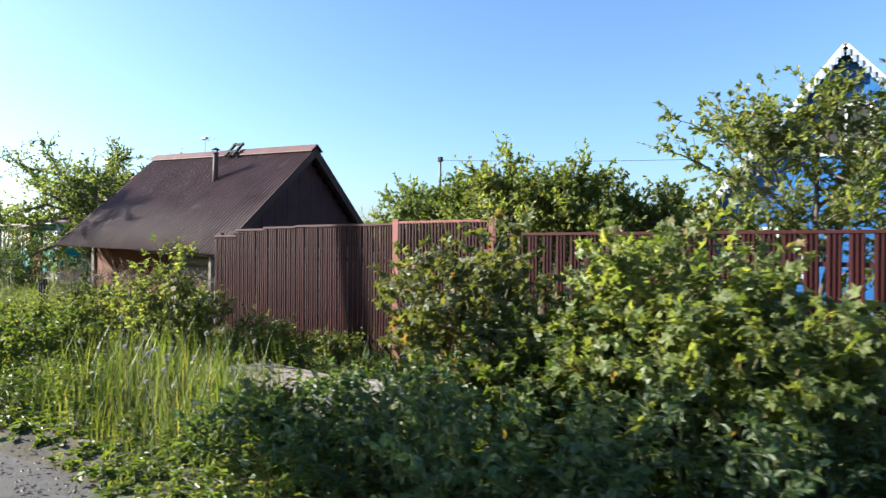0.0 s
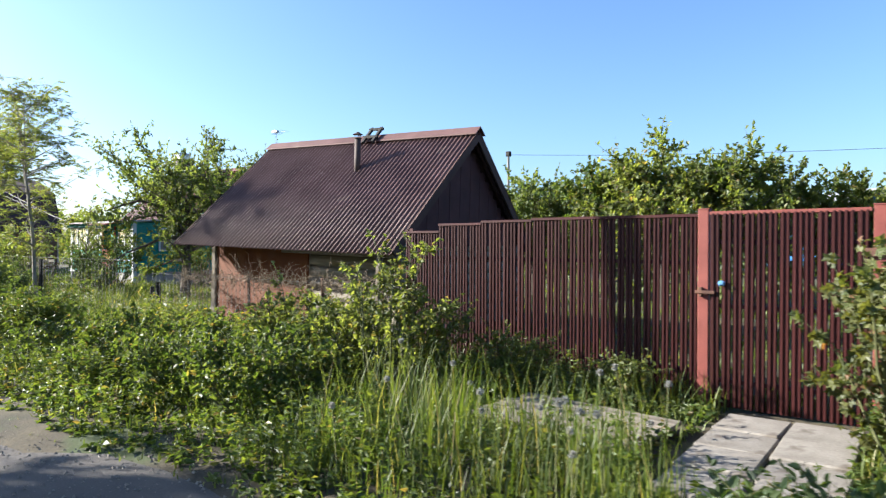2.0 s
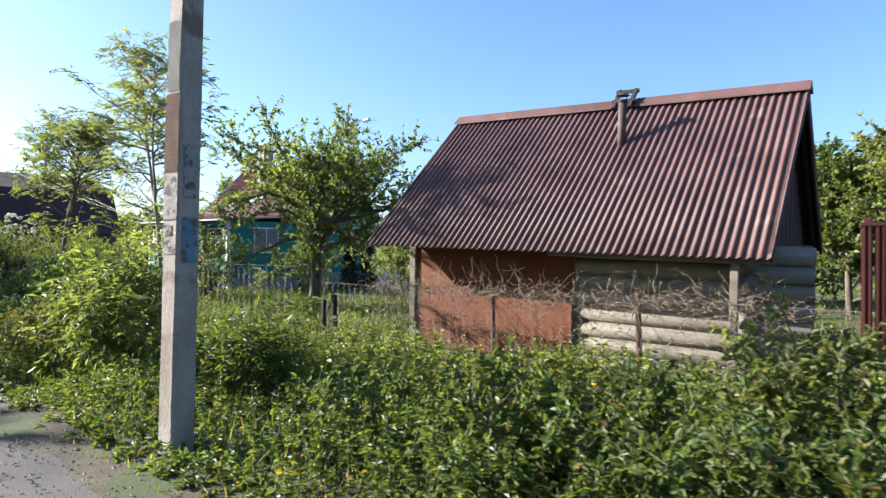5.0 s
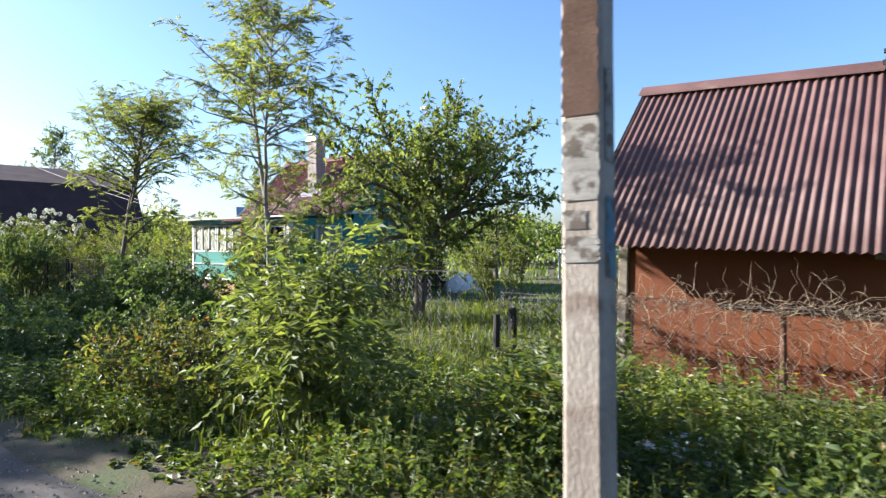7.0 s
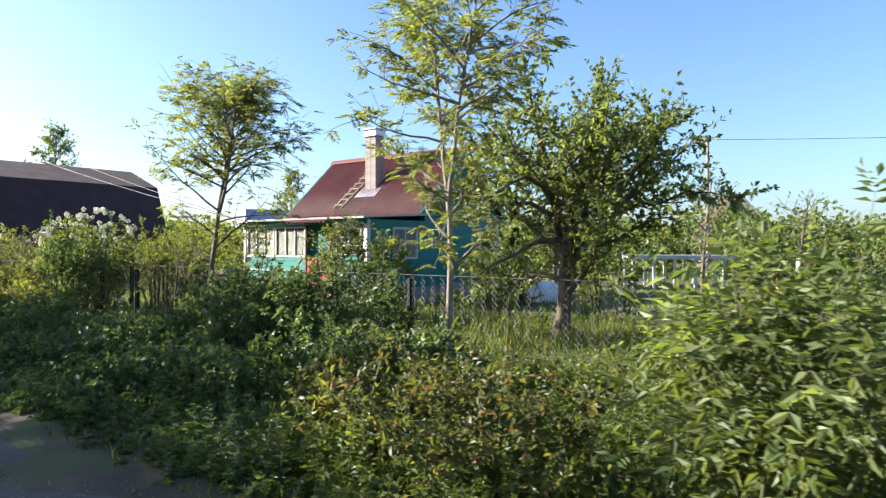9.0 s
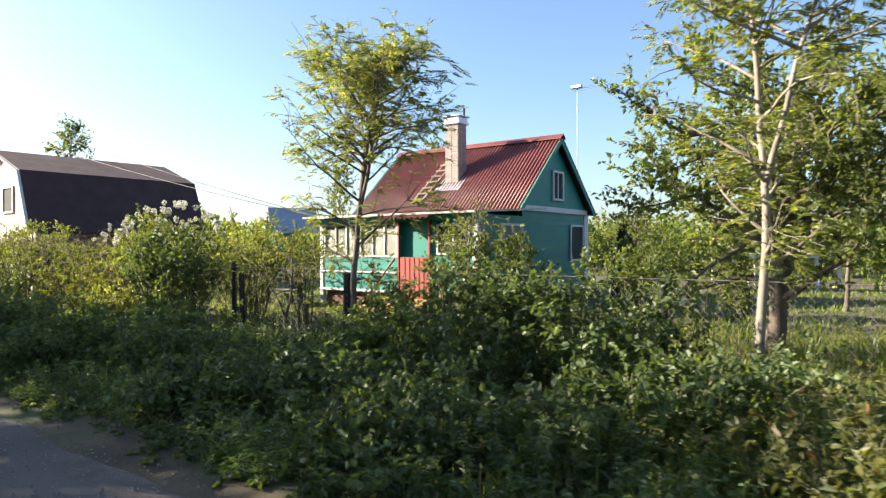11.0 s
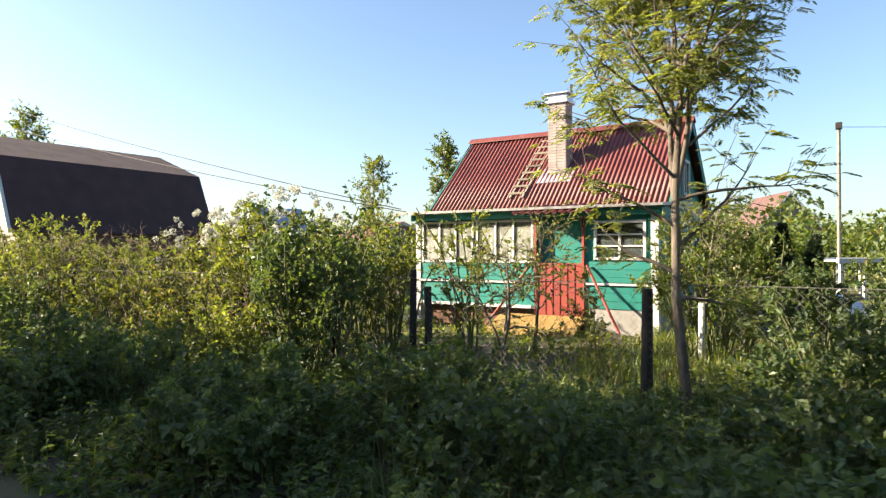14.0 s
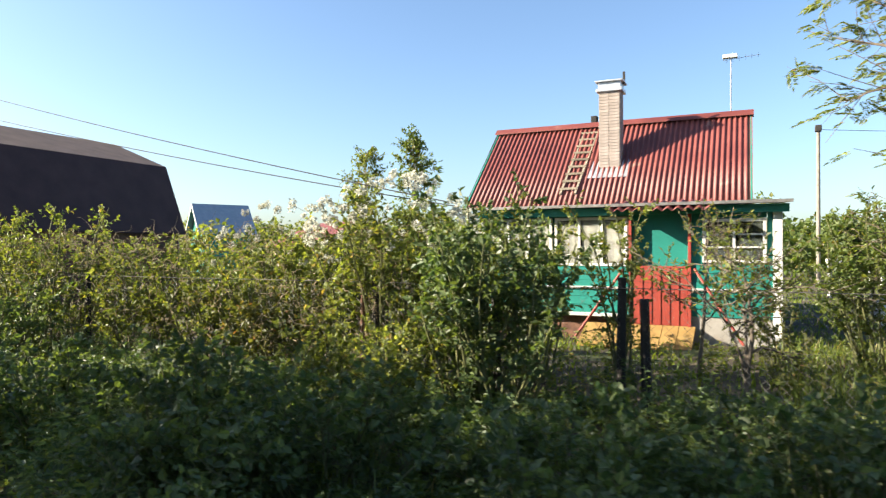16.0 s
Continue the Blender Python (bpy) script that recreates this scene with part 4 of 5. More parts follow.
    plank(bm, (-30.26, 14.95, 3.27), (-30.26, 15.75, 3.95), 0.95, 0.012)
    part("flashing", bm, M_ZINC, ch, "zinc flashing round the chimney")
    bm = boxes((-29.99, -29.94, 15.45, 15.5, 5.5, 5.78))
    part("vent_pipe", bm, M_BLACK, ch)
    return ob


house()


def roof_ladder():
    ob = thing("roof_ladder", (0, 0, 0), "weathered wooden ladder lying on the red roof beside the chimney", "ladder")
    a, b = Vector((0, 14.5, 2.88)), Vector((0, 16.72, 4.82))
    for u in (-31.22, -30.88):
        bm = plank(bmesh.new(), a + Vector((u, 0, 0)), b + Vector((u + 0.12, 0, 0)), 0.05, 0.06)
        part("stile", bm, M_OLD_WOOD, ob)
    for i in range(10):
        p = a.lerp(b, (i + 0.5) / 10)
        part("rung", plank(bmesh.new(), p + Vector((-31.26 + i * 0.012, -0.03, 0.04)), p + Vector((-30.84 + i * 0.012, -0.03, 0.04)), 0.03, 0.05), M_OLD_WOOD, ob)
    part("hook", boxes((-31.0, -30.85, 16.68, 16.86, 4.86, 5.06), bevel=0.01), M_BLACK, ob)
    return ob


roof_ladder()


def antenna():
    ob = thing("television_antenna", (-27.75, 17.2, 0), "thin steel mast with a pale television antenna beside the house", "antenna")
    part("mast", beam(bmesh.new(), (0, 1.45, 0), (0, 1.45, 6.75), 0.015, sides=8), M_STEEL, ob)
    bm = bmesh.new()
    beam(bm, (-0.2, 1.45, 6.62), (0.7, 1.45, 6.68), 0.006, sides=6)
    for i in range(6):
        x = -0.1 + i * 0.15
        beam(bm, (x, 1.2, 6.6 + i * 0.016), (x, 1.7, 6.6 + i * 0.016), 0.004, sides=5)
    part("boom", bm, M_STEEL, ob)
    part("booster_box", boxes((-0.2, 0.16, 1.36, 1.5, 6.66, 6.76), bevel=0.01), M_WHITE, ob, "white booster box")
    return ob


antenna()


def garden_bench(at, turn, label, mat):
    ob = thing("garden_bench", at, label, "bench", turn=turn)
    for i in range(3):
        part("seat_slat", boxes((-0.7, 0.7, -0.18 + i * 0.13, -0.07 + i * 0.13, 0.42, 0.45), bevel=0.005), mat, ob)
    for x in (-0.55, 0.55):
        for y in (-0.15, 0.18):
            part("leg", boxes((x - 0.03, x + 0.03, y - 0.03, y + 0.03, 0, 0.42)), mat, ob)
    for z in (0.62, 0.78):
        part("back_slat", boxes((-0.7, 0.7, 0.2, 0.225, z, z + 0.11), bevel=0.005), mat, ob)
    for x in (-0.55, 0.55):
        part("back_post", boxes((x - 0.03, x + 0.03, 0.226, 0.26, 0, 0.9)), mat, ob)
    return ob


M_BENCH = surface("ochre_bench_paint", (0.42, 0.24, 0.09), (0.55, 0.34, 0.14), 5, 0.6, bump=0.2, stretch=(0.2, 1, 1), piece=0.1)
garden_bench((-18.7, 22.2, 0.03), 40, "ochre painted garden bench on the lawn", M_BENCH)
garden_bench((-32.6, 10.6, 0.03), 10, "pale weathered bench beside the veranda", M_OLD_WOOD)


def cold_frame():
    ob = thing("cold_frame", (-23.1, 24.6, 0.03), "white painted open greenhouse frame on the lawn", "greenhouse", turn=36)
    for i in range(6):
        x = -1.9 + i * 0.76
        for y in (-0.6, 0.6):
            part("upright", boxes((x - 0.045, x + 0.045, y - 0.045, y + 0.045, 0, 1.15), bevel=0.006), M_WHITE, ob)
    for y in (-0.6, 0.6):
        part("top_rail", boxes((-2.0, 2.0, y - 0.06, y + 0.06, 1.15, 1.3), bevel=0.008), M_WHITE, ob)
        part("base_board", boxes((-2.0, 2.0, y - 0.03, y + 0.03, 0.0, 0.12)), M_OLD_WOOD, ob)
    part("film_cover", boxes((-1.95, 1.95, -0.53, 0.53, 1.2, 1.24)), M_PLASTIC, ob, "pale plastic film over the frame")
    return ob


cold_frame()


def film_heap(at, s, name, label):
    bm = bmesh.new()
    bmesh.ops.create_icosphere(bm, subdivisions=3, radius=1)
    for v in bm.verts:
        k = 1 + 0.35 * noise.noise(v.co * 2.3 + Vector(at))
        v.co = Vector((v.co.x * s[0] * k, v.co.y * s[1] * k, max(-0.02, v.co.z * s[2] * k)))
    o = part(name, bm, M_PLASTIC, None, "", True)
    o.matrix_basis = pose(*at)
    tagged(o, label, "plastic film")


film_heap((-24.4, 16.6, 0.03), (0.7, 0.4, 0.55), "plastic_cover", "crumpled pale plastic film heaped on the lawn")
film_heap((-13.35, 4.75, 0.04), (0.25, 0.16, 0.14), "plastic_bag", "crumpled white plastic bag lying in the weeds")


def lying_board(at, turn, length, label, mat, tilt=4):
    ob = part("lying_board", boxes((-length / 2, length / 2, -0.06, 0.06, 0, 0.03), bevel=0.004), mat)
    ob.matrix_basis = pose(*at, 0, tilt, turn)
    tagged(ob, label, "board")


lying_board((-13.0, 4.4, 0.06), -12, 1.3, "pale weathered board lying in the weeds", M_PALE_PAINT)
lying_board((-15.3, 4.05, 0.1), 20, 0.6, "pale stone kerb piece in the grass", M_CONCRETE)


# ---- concrete path and timber deck before the gate ----
def path_slabs():
    ob = thing("path", (0, 0, 0), "cracked concrete slab path leading to the gate", "path", kind="structure")
    rng = np.random.default_rng(3)
    for i in range(4):
        for j in range(2):
            bm = boxes((0, 0.5, 0, 0.5, 0, 0.07), bevel=0.012)
            o = part("slab", bm, M_CONCRETE, ob)
            o.matrix_basis = pose(-4.85 + j * 0.52 - i * 0.02, 3.7 + i * 0.53, 0.05, rng.uniform(-2, 2), rng.uniform(-2, 2), rng.uniform(-2, 2))
    return ob


path_slabs()


def timber_deck():
    ob = thing("timber_deck", (-5.9, 4.75, 0.02), "low deck of weathered grey boards in the grass", "deck", turn=-4)
    rng = np.random.default_rng(4)
    for i in range(6):
        o = part("board", boxes((-0.75, 0.75, 0, 0.145, 0, 0.035), bevel=0.005), M_OLD_WOOD, ob)
        o.matrix_basis = pose(rng.uniform(-0.04, 0.04), -0.45 + i * 0.155, 0.1, rng.uniform(-1.5, 1.5), rng.uniform(-0.6, 0.6), rng.uniform(-0.6, 0.6))
    for x in (-0.6, 0.0, 0.6):
        part("bearer", boxes((x - 0.05, x + 0.05, -0.45, 0.47, 0, 0.097)), M_OLD_WOOD, ob)
    return ob


timber_deck()


# ---- barn ----
def barn():
    ob = thing("barn", (0, 0, 0), "pale pink barn with dark plum gambrel roof", "barn")
    R, N0, N1 = -48.2, 9.4, 16.1
    half = [(0, 5.46), (2.55, 4.5), (3.5, 2.2)]
    for s in (1, -1):
        for (a, b), nm, mat, lab in ((half[:2], "upper_slope", M_BARN_TOP, "grey-brown upper slope"), (half[1:], "lower_slope", M_BARN, "dark plum lower slope")):
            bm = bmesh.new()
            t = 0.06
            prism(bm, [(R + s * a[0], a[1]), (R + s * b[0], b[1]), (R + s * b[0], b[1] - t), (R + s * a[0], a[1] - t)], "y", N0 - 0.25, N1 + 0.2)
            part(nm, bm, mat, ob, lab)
    for n in (N0, N1):
        bm = bmesh.new()
        prism(bm, [(R - 3.3, 0), (R + 3.3, 0), (R + 3.3, 2.3), (R + 2.4, 4.42), (R, 5.36), (R - 2.4, 4.42), (R - 3.3, 2.3)], "y", n, n + 0.1)
        part("gable_wall", bm, M_BARN_WALL, ob)
    for s in (1, -1):
        part("side_wall", boxes((R + s * 3.3 - 0.06, R + s * 3.3 + 0.06, N0 + 0.1, N1, 0, 2.3)), M_RUST, ob, "red-brown board side wall")
        bm = bmesh.new()
        for a, b in zip(half, half[1:]):
            plank(bm, (R + s * a[0], N0 - 0.27, a[1] - 0.06), (R + s * b[0], N0 - 0.27, b[1] - 0.06), 0.16, 0.04)
        part("barge_board", bm, M_WHITE, ob, "white barge board")
    win = part("window", boxes((R + 0.4, R + 1.3, N0 - 0.02, N0 - 0.004, 3.0, 3.9)), M_ROOM_SHADE, ob)
    part("window_frame", boxes((R + 0.33, R + 0.4, N0 - 0.06, N0 - 0.005, 2.93, 3.97), (R + 1.3, R + 1.37, N0 - 0.06, N0 - 0.005, 2.93, 3.97), (R + 0.4, R + 1.3, N0 - 0.06, N0 - 0.005, 3.9, 3.97), (R + 0.4, R + 1.3, N0 - 0.06, N0 - 0.005, 2.93, 3.0)), M_WHITE, win)
    return ob


barn()


# ---- other houses ----
def gable_house(name, at, turn, width, depth, eave, ridge, wall, roof, label, windows=True, over=0.35):
    """A house whose gable looks along its own -y."""
    ob = thing(name, at, label, "house", turn=turn)
    w = width / 2
    for y in (0, depth - 0.1):
        bm = bmesh.new()
        prism(bm, [(-w, 0), (w, 0), (w, eave), (0, ridge), (-w, eave)], "y", y, y + 0.1)
        part("gable_wall", bm, wall, ob)
    for s in (-1, 1):
        part("side_wall", boxes((s * w - 0.05, s * w + 0.05, 0.1, depth - 0.1, 0, eave)), wall, ob)
        k = over / w
        bm = bmesh.new()
        x, z = s * w * (1 + k), eave - (ridge - eave) * k
        prism(bm, [(0, ridge + 0.05), (x, z + 0.05), (x, z + 0.11), (0, ridge + 0.12)], "y", -over, depth + over)
        part("roof_slope", bm, roof, ob)
        bm = bmesh.new()
        plank(bm, (0, -over - 0.02, ridge - 0.01), (x, -over - 0.02, z - 0.01), 0.03, 0.16)
        part("barge_board", bm, M_WHITE, ob, "white barge board")
    if windows:
        for zz, ww, hh in ((eave + (ridge - eave) * 0.3, 0.9, 1.0), (0.9, 1.0, 1.1)):
            for x in ((0,) if zz > eave else (-w * 0.5, w * 0.5)):
                win = part("window", boxes((x - ww / 2, x + ww / 2, -0.03, -0.004, zz, zz + hh)), M_ROOM_SHADE, ob)
                part("window_frame", boxes((x - ww / 2 - 0.07, x - ww / 2, -0.07, -0.005, zz - 0.07, zz + hh + 0.07), (x + ww / 2, x + ww / 2 + 0.07, -0.07, -0.005, zz - 0.07, zz + hh + 0.07), (x - ww / 2, x + ww / 2, -0.07, -0.005, zz + hh, zz + hh + 0.07), (x - ww / 2, x + ww / 2, -0.07, -0.005, zz - 0.07, zz), (x - 0.025, x + 0.025, -0.06, -0.031, zz, zz + hh)), M_WHITE, win)
    return ob


blue = gable_house("blue_house", (-1.27, 17.0, 0), 0, 5.4, 7.0, 2.75, 6.0, M_BLUE, M_BLUE_ROOF, "bright blue wooden house with carved pale gable edges", over=0.3)
for s in (-1, 1):
    bm = bmesh.new()
    for i in range(26):
        f = (i + 0.5) / 26
        x, z = s * 3.0 * f, 6.0 - 3.61 * f
        box(bm, x - 0.035, x + 0.035, -0.36, -0.335, z - 0.15 - 0.025 * (i % 2), z - 0.02)
    part("carved_trim", bm, M_PALE_BLUE, blue, "pale blue carved fretwork trim")
for i in range(24):
    part("wall_board", boxes((-2.7, 2.7, -0.02 + 0.006 * (i % 2), -0.001, 0.1 + i * 0.11, 0.2 + i * 0.11)), M_BLUE, blue)

gable_house("far_house", (-7.0, 48.0, 0), 40, 6.0, 7.0, 2.6, 5.0, M_BLUE, M_BLUE_ROOF, "distant pale blue house with grey roof behind the gardens", False)
gable_house("far_house", (-2.5, 56.0, 0), 35, 7.0, 8.0, 3.4, 6.2, M_BARN_WALL, M_BLUE_ROOF, "distant pale house with grey roof behind the gardens", False)
gable_house("far_house", (-28.1, 55.0, 0), 25, 5.5, 7.0, 2.6, 5.9, M_OLD_WOOD, M_SLATE, "distant grey wooden house with a brown gable roof", False)
gable_house("far_house", (-61.7, 33.3, 0), -30, 3.2, 3.2, 3.0, 4.7, M_TEAL, M_PALE_BLUE, "distant turquoise house with pale blue roof", False)
gable_house("far_house", (-48.0, 33.0, 0), 60, 6.0, 7.0, 2.0, 3.3, M_BARN_WALL, M_RED_ROOF, "distant house with reddish roof among trees", False)


def steel_mast(at, h, label):
    ob = thing("street_lamp_pole", at, label, "pole")
    part("shaft", beam(bmesh.new(), (0, 0, -0.1), (0, 0, h), 0.09, 0.07, 8), M_CONCRETE, ob)
    part("head", boxes((-0.13, 0.13, -0.13, 0.13, h, h + 0.3), bevel=0.02), M_BLACK, ob)
    return ob


steel_mast((-24.5, 33.4, 0), 6.9, "distant grey concrete pole with a dark head")


# ---- shrubs beside the road and along the fences ----
def bush(name, u, n, w, h, leaf, stems, twigs, per, mat, label, seed, pinnate=0, wide=0.6, wood=M_STEM, shape="oval", low=0.1, group=""):
    """Leaves are many and small; bushes far from the lane have plainer ones."""
    rng = np.random.default_rng(seed)
    if not pinnate:
        leaf, per = leaf * 0.84, int(per * 1.7)
        if n > 5.0 and shape == "oval":
            shape, per = "kite", int(per * 1.5)
    return plant(name, (u, n, 0.0), shrub_parts(rng, w, h, stems, twigs, per, leaf, wide, pinnate, low, shape), mat, wood, label, "shrub", group)


MAPLE = "young maple bush with broad green leaves"
bush("maple_bush", -1.45, 5.0, 2.0, 1.95, 0.105, 46, 13, 6, M_LEAF_PALE, MAPLE + " before a fence", 11, wide=0.95, shape="lobed")
bush("maple_bush", -0.75, 4.7, 1.5, 1.5, 0.105, 32, 12, 6, M_LEAF_PALE, MAPLE + " at the verge", 12, wide=0.95, shape="lobed")
bush("maple_bush", -3.25, 4.75, 1.6, 2.05, 0.088, 42, 13, 6, M_LEAF_RED, "young maple bush with reddish tips beside the gate", 13, wide=0.95, shape="lobed")
bush("maple_bush", -2.3, 4.5, 1.4, 1.3, 0.088, 30, 12, 6, M_LEAF, "low green maple sapling thicket beside the gate", 14, wide=0.9, shape="lobed")
bush("raspberry_bush", -0.9, 3.6, 1.9, 0.9, 0.072, 36, 11, 6, M_LEAF_DARK, "raspberry thicket at the road edge, leaf colour darkened for shade", 15)
bush("raspberry_bush", -2.3, 3.3, 1.9, 0.9, 0.072, 36, 11, 6, M_LEAF_DARK, "raspberry thicket at the road edge, leaf colour darkened for shade", 16)
bush("raspberry_bush", -3.5, 3.1, 1.4, 0.7, 0.08, 22, 10, 5, M_LEAF_DARK, "raspberry thicket at the road edge, leaf colour darkened for shade", 17)
bush("raspberry_bush", 0.8, 4.4, 1.9, 1.0, 0.09, 28, 10, 5, M_LEAF_DARK, "raspberry thicket below the picket fence, leaf colour darkened for shade", 18)
ROSE = "dense bright green wild rose bush before the steel fence"
bush("rose_bush", -8.0, 4.75, 1.5, 1.75, 0.066, 32, 15, 6, M_LEAF_PALE, ROSE, 21)
bush("rose_bush", -9.0, 4.6, 1.5, 1.3, 0.066, 30, 14, 6, M_LEAF_PALE, ROSE, 22)
bush("rose_bush", -9.5, 3.5, 1.6, 0.9, 0.066, 30, 12, 6, M_LEAF, "low green shrub at the road edge", 23)
bush("rose_bush", -8.3, 3.45, 1.6, 0.95, 0.066, 30, 12, 6, M_LEAF, "low green shrub at the road edge", 24)
bush("rose_bush", -10.8, 3.4, 1.6, 0.85, 0.066, 28, 12, 6, M_LEAF, "low green shrub at the road edge", 25)
bush("rose_bush", -11.3, 4.6, 1.5, 0.8, 0.06, 24, 12, 6, M_LEAF_YELLOW, "low yellow-green shrub before the shed", 26)
bush("rose_bush", -6.9, 5.45, 0.9, 0.75, 0.06, 16, 10, 5, M_LEAF_YELLOW, "small green shrub at the foot of the fence", 27)
bush("rose_bush", -5.9, 5.75, 0.6, 0.6, 0.06, 12, 9, 5, M_LEAF_YELLOW, "small green shrub at the foot of the fence", 28)
bush("elder_bush", -15.85, 3.3, 1.15, 1.75, 0.115, 22, 9, 4, M_LEAF_GREY, "pale green elder bush with feathered leaves", 31, pinnate=3)
bush("bramble_bush", -17.6, 3.2, 1.7, 0.95, 0.07, 26, 11, 5, M_LEAF_RED, "low bramble with brownish green leaves", 33)
bush("bramble_bush", -18.9, 3.6, 1.8, 0.9, 0.075, 26, 11, 5, M_LEAF_RED, "low bramble with brownish green leaves", 34)
bush("elder_bush", -13.9, 3.7, 0.9, 1.0, 0.085, 16, 9, 4, M_LEAF, "small green elder bush beside the utility pole", 35, pinnate=3)
bush("elder_bush", -11.9, 3.0, 1.0, 0.75, 0.075, 12, 8, 4, M_LEAF, "small leafy shrub beside the utility pole", 36)
CUR = "currant bush with leaf colour darkened for the shade"
rc = np.random.default_rng(40)
for k, (u, n, w, h) in enumerate(((-20.6, 3.9, 1.9, 0.92), (-22.0, 4.2, 2.0, 1.08), (-22.9, 3.3, 1.7, 0.72), (-21.6, 2.9, 1.6, 0.60), (-24.0, 4.4, 1.6, 0.80), (-25.6, 3.7, 1.8, 0.76), (-26.9, 3.9, 1.9, 0.84), (-28.3, 3.5, 1.8, 0.76), (-27.6, 2.9, 1.5, 0.58), (-29.8, 3.4, 1.6, 0.92), (-31.0, 3.6, 1.5, 1.00), (-30.4, 2.8, 1.3, 0.64), (-32.6, 3.5, 1.9, 0.88), (-24.3, 3.0, 1.7, 0.56), (-34.5, 3.6, 2.0, 0.88), (-19.8, 4.7, 1.5, 0.96))):
    bush("currant_bush", u, n, w, h, 0.072, 24, 11, 5, M_LEAF_DARK, CUR, 400 + k, wide=0.8, group="currant bushes along the garden fence")
bush("lilac_bush", -29.5, 5.75, 1.5, 2.5, 0.085, 32, 13, 6, M_LEAF_DARK, "tall dark green lilac bush at the garden fence", 51, wide=0.65, low=0.05)
bush("rose_bush", -30.6, 5.0, 1.3, 1.15, 0.066, 26, 12, 6, M_LEAF_PALE, "pale green shrub before the garden fence", 54)
bush("lilac_bush", -30.1, 6.2, 0.9, 1.9, 0.075, 12, 12, 5, M_LEAF_YELLOW, "slender bright green shrub at the garden fence", 52, wide=0.6, low=0.05)
bush("lilac_bush", -31.3, 8.8, 1.3, 2.75, 0.08, 24, 13, 6, M_LEAF_YELLOW, "tall bright green shrub behind the garden fence", 53, low=0.05)
HEDGE = "overgrown yellow-green hedge on the garden fence"
for k, (u, n, w, h, m) in enumerate(((-32.4, 6.5, 1.6, 1.35, M_LEAF_RED), (-33.9, 6.6, 1.7, 1.6, M_LEAF_YELLOW), (-35.3, 6.6, 1.9, 2.1, M_LEAF_YELLOW), (-36.9, 6.4, 1.9, 2.6, M_LEAF_YELLOW), (-38.6, 6.5, 2.0, 2.7, M_LEAF_YELLOW), (-40.3, 6.6, 2.0, 2.35, M_LEAF_DARK), (-42.2, 7.2, 2.2, 2.6, M_LEAF_YELLOW), (-36.2, 5.2, 1.7, 1.5, M_LEAF_DARK), (-38.6, 5.0, 2.0, 1.5, M_LEAF_DARK))):
    bush("hedge_bush", u, n, w, h, 0.08, 26, 11, 6, m, HEDGE, 500 + k, group="hedge bushes along the garden fence")


def blossoms(at, w, h, n, seed, label):
    rng = np.random.default_rng(seed)
    d = unit(rng.normal(0, 1, (n, 3)))
    d[:, 2] = np.abs(d[:, 2])
    c = d * np.array([w * 0.46, w * 0.46, h * 0.34]) + np.array([0, 0, h * 0.6])
    k = 44
    p = np.repeat(c, k, 0) + unit(rng.normal(0, 1, (n * k, 3))) * np.repeat(rng.uniform(0.025, 0.05, n), k)[:, None]
    o = new("blossoms", array_mesh("blossoms", *leaves(p, rng.normal(0, 1, (n * k, 3)), np.full(n * k, 0.032), 0.9, 0.1, "kite", rng), M_BLOSSOM))
    o.parent = at
    return tagged(o, label)


w1 = bush("snowball_bush", -31.2, 6.75, 2.2, 2.65, 0.085, 36, 13, 6, M_LEAF_YELLOW, "viburnum bush with creamy white blossom clusters", 61)
blossoms(w1, 2.3, 2.7, 95, 62, "creamy white blossom clusters")
w2 = bush("snowball_bush", -33.0, 7.0, 2.1, 2.3, 0.085, 32, 13, 6, M_LEAF_YELLOW, "viburnum bush with creamy white blossom clusters", 63)
blossoms(w2, 2.15, 2.4, 45, 64, "creamy white blossom clusters")

# garden shrubs behind the fence
bush("hazel_bush", -22.6, 5.2, 1.7, 1.6, 0.085, 30, 12, 6, M_LEAF_DARK, "dense dark green hazel bush at the garden fence", 68)
bush("hazel_bush", -21.3, 5.3, 1.9, 1.6, 0.085, 32, 12, 6, M_LEAF_DARK, "dense dark green hazel bush at the garden fence", 69)
bush("hazel_bush", -23.9, 5.4, 1.3, 1.2, 0.08, 22, 11, 6, M_LEAF_DARK, "low dark green hazel bush at the garden fence", 70)
bush("garden_shrub", -25.6, 10.0, 2.1, 2.5, 0.085, 34, 14, 6, M_LEAF, "large green garden shrub beside the veranda", 71)
bush("garden_shrub", -24.2, 9.0, 1.6, 1.6, 0.08, 24, 12, 6, M_LEAF_DARK, "dark green garden shrub on the lawn", 72)
bush("garden_shrub", -26.9, 8.6, 0.9, 1.5, 0.065, 8, 10, 5, M_LEAF_RED, "small sparse garden shrub with reddish leaves", 73)
bush("garden_shrub", -23.0, 12.0, 2.0, 2.2, 0.08, 28, 12, 6, M_LEAF, "round green garden shrub on the lawn", 74)
bush("garden_shrub", -21.6, 14.5, 2.2, 2.0, 0.08, 26, 12, 6, M_LEAF_YELLOW, "yellow-green garden shrub on the lawn", 75)
bush("garden_shrub", -29.75, 7.6, 1.05, 2.7, 0.07, 16, 14, 6, M_LEAF_YELLOW, "sparse young fruit bush before the veranda", 76)
bush("garden_shrub", -28.8, 8.2, 0.7, 2.6, 0.07, 9, 13, 6, M_LEAF_YELLOW, "slim yellow-green sapling before the porch", 77)
bush("garden_shrub", -34.2, 10.5, 2.4, 2.1, 0.08, 28, 12, 6, M_LEAF_YELLOW, "yellow-green garden shrub beside the house", 78)
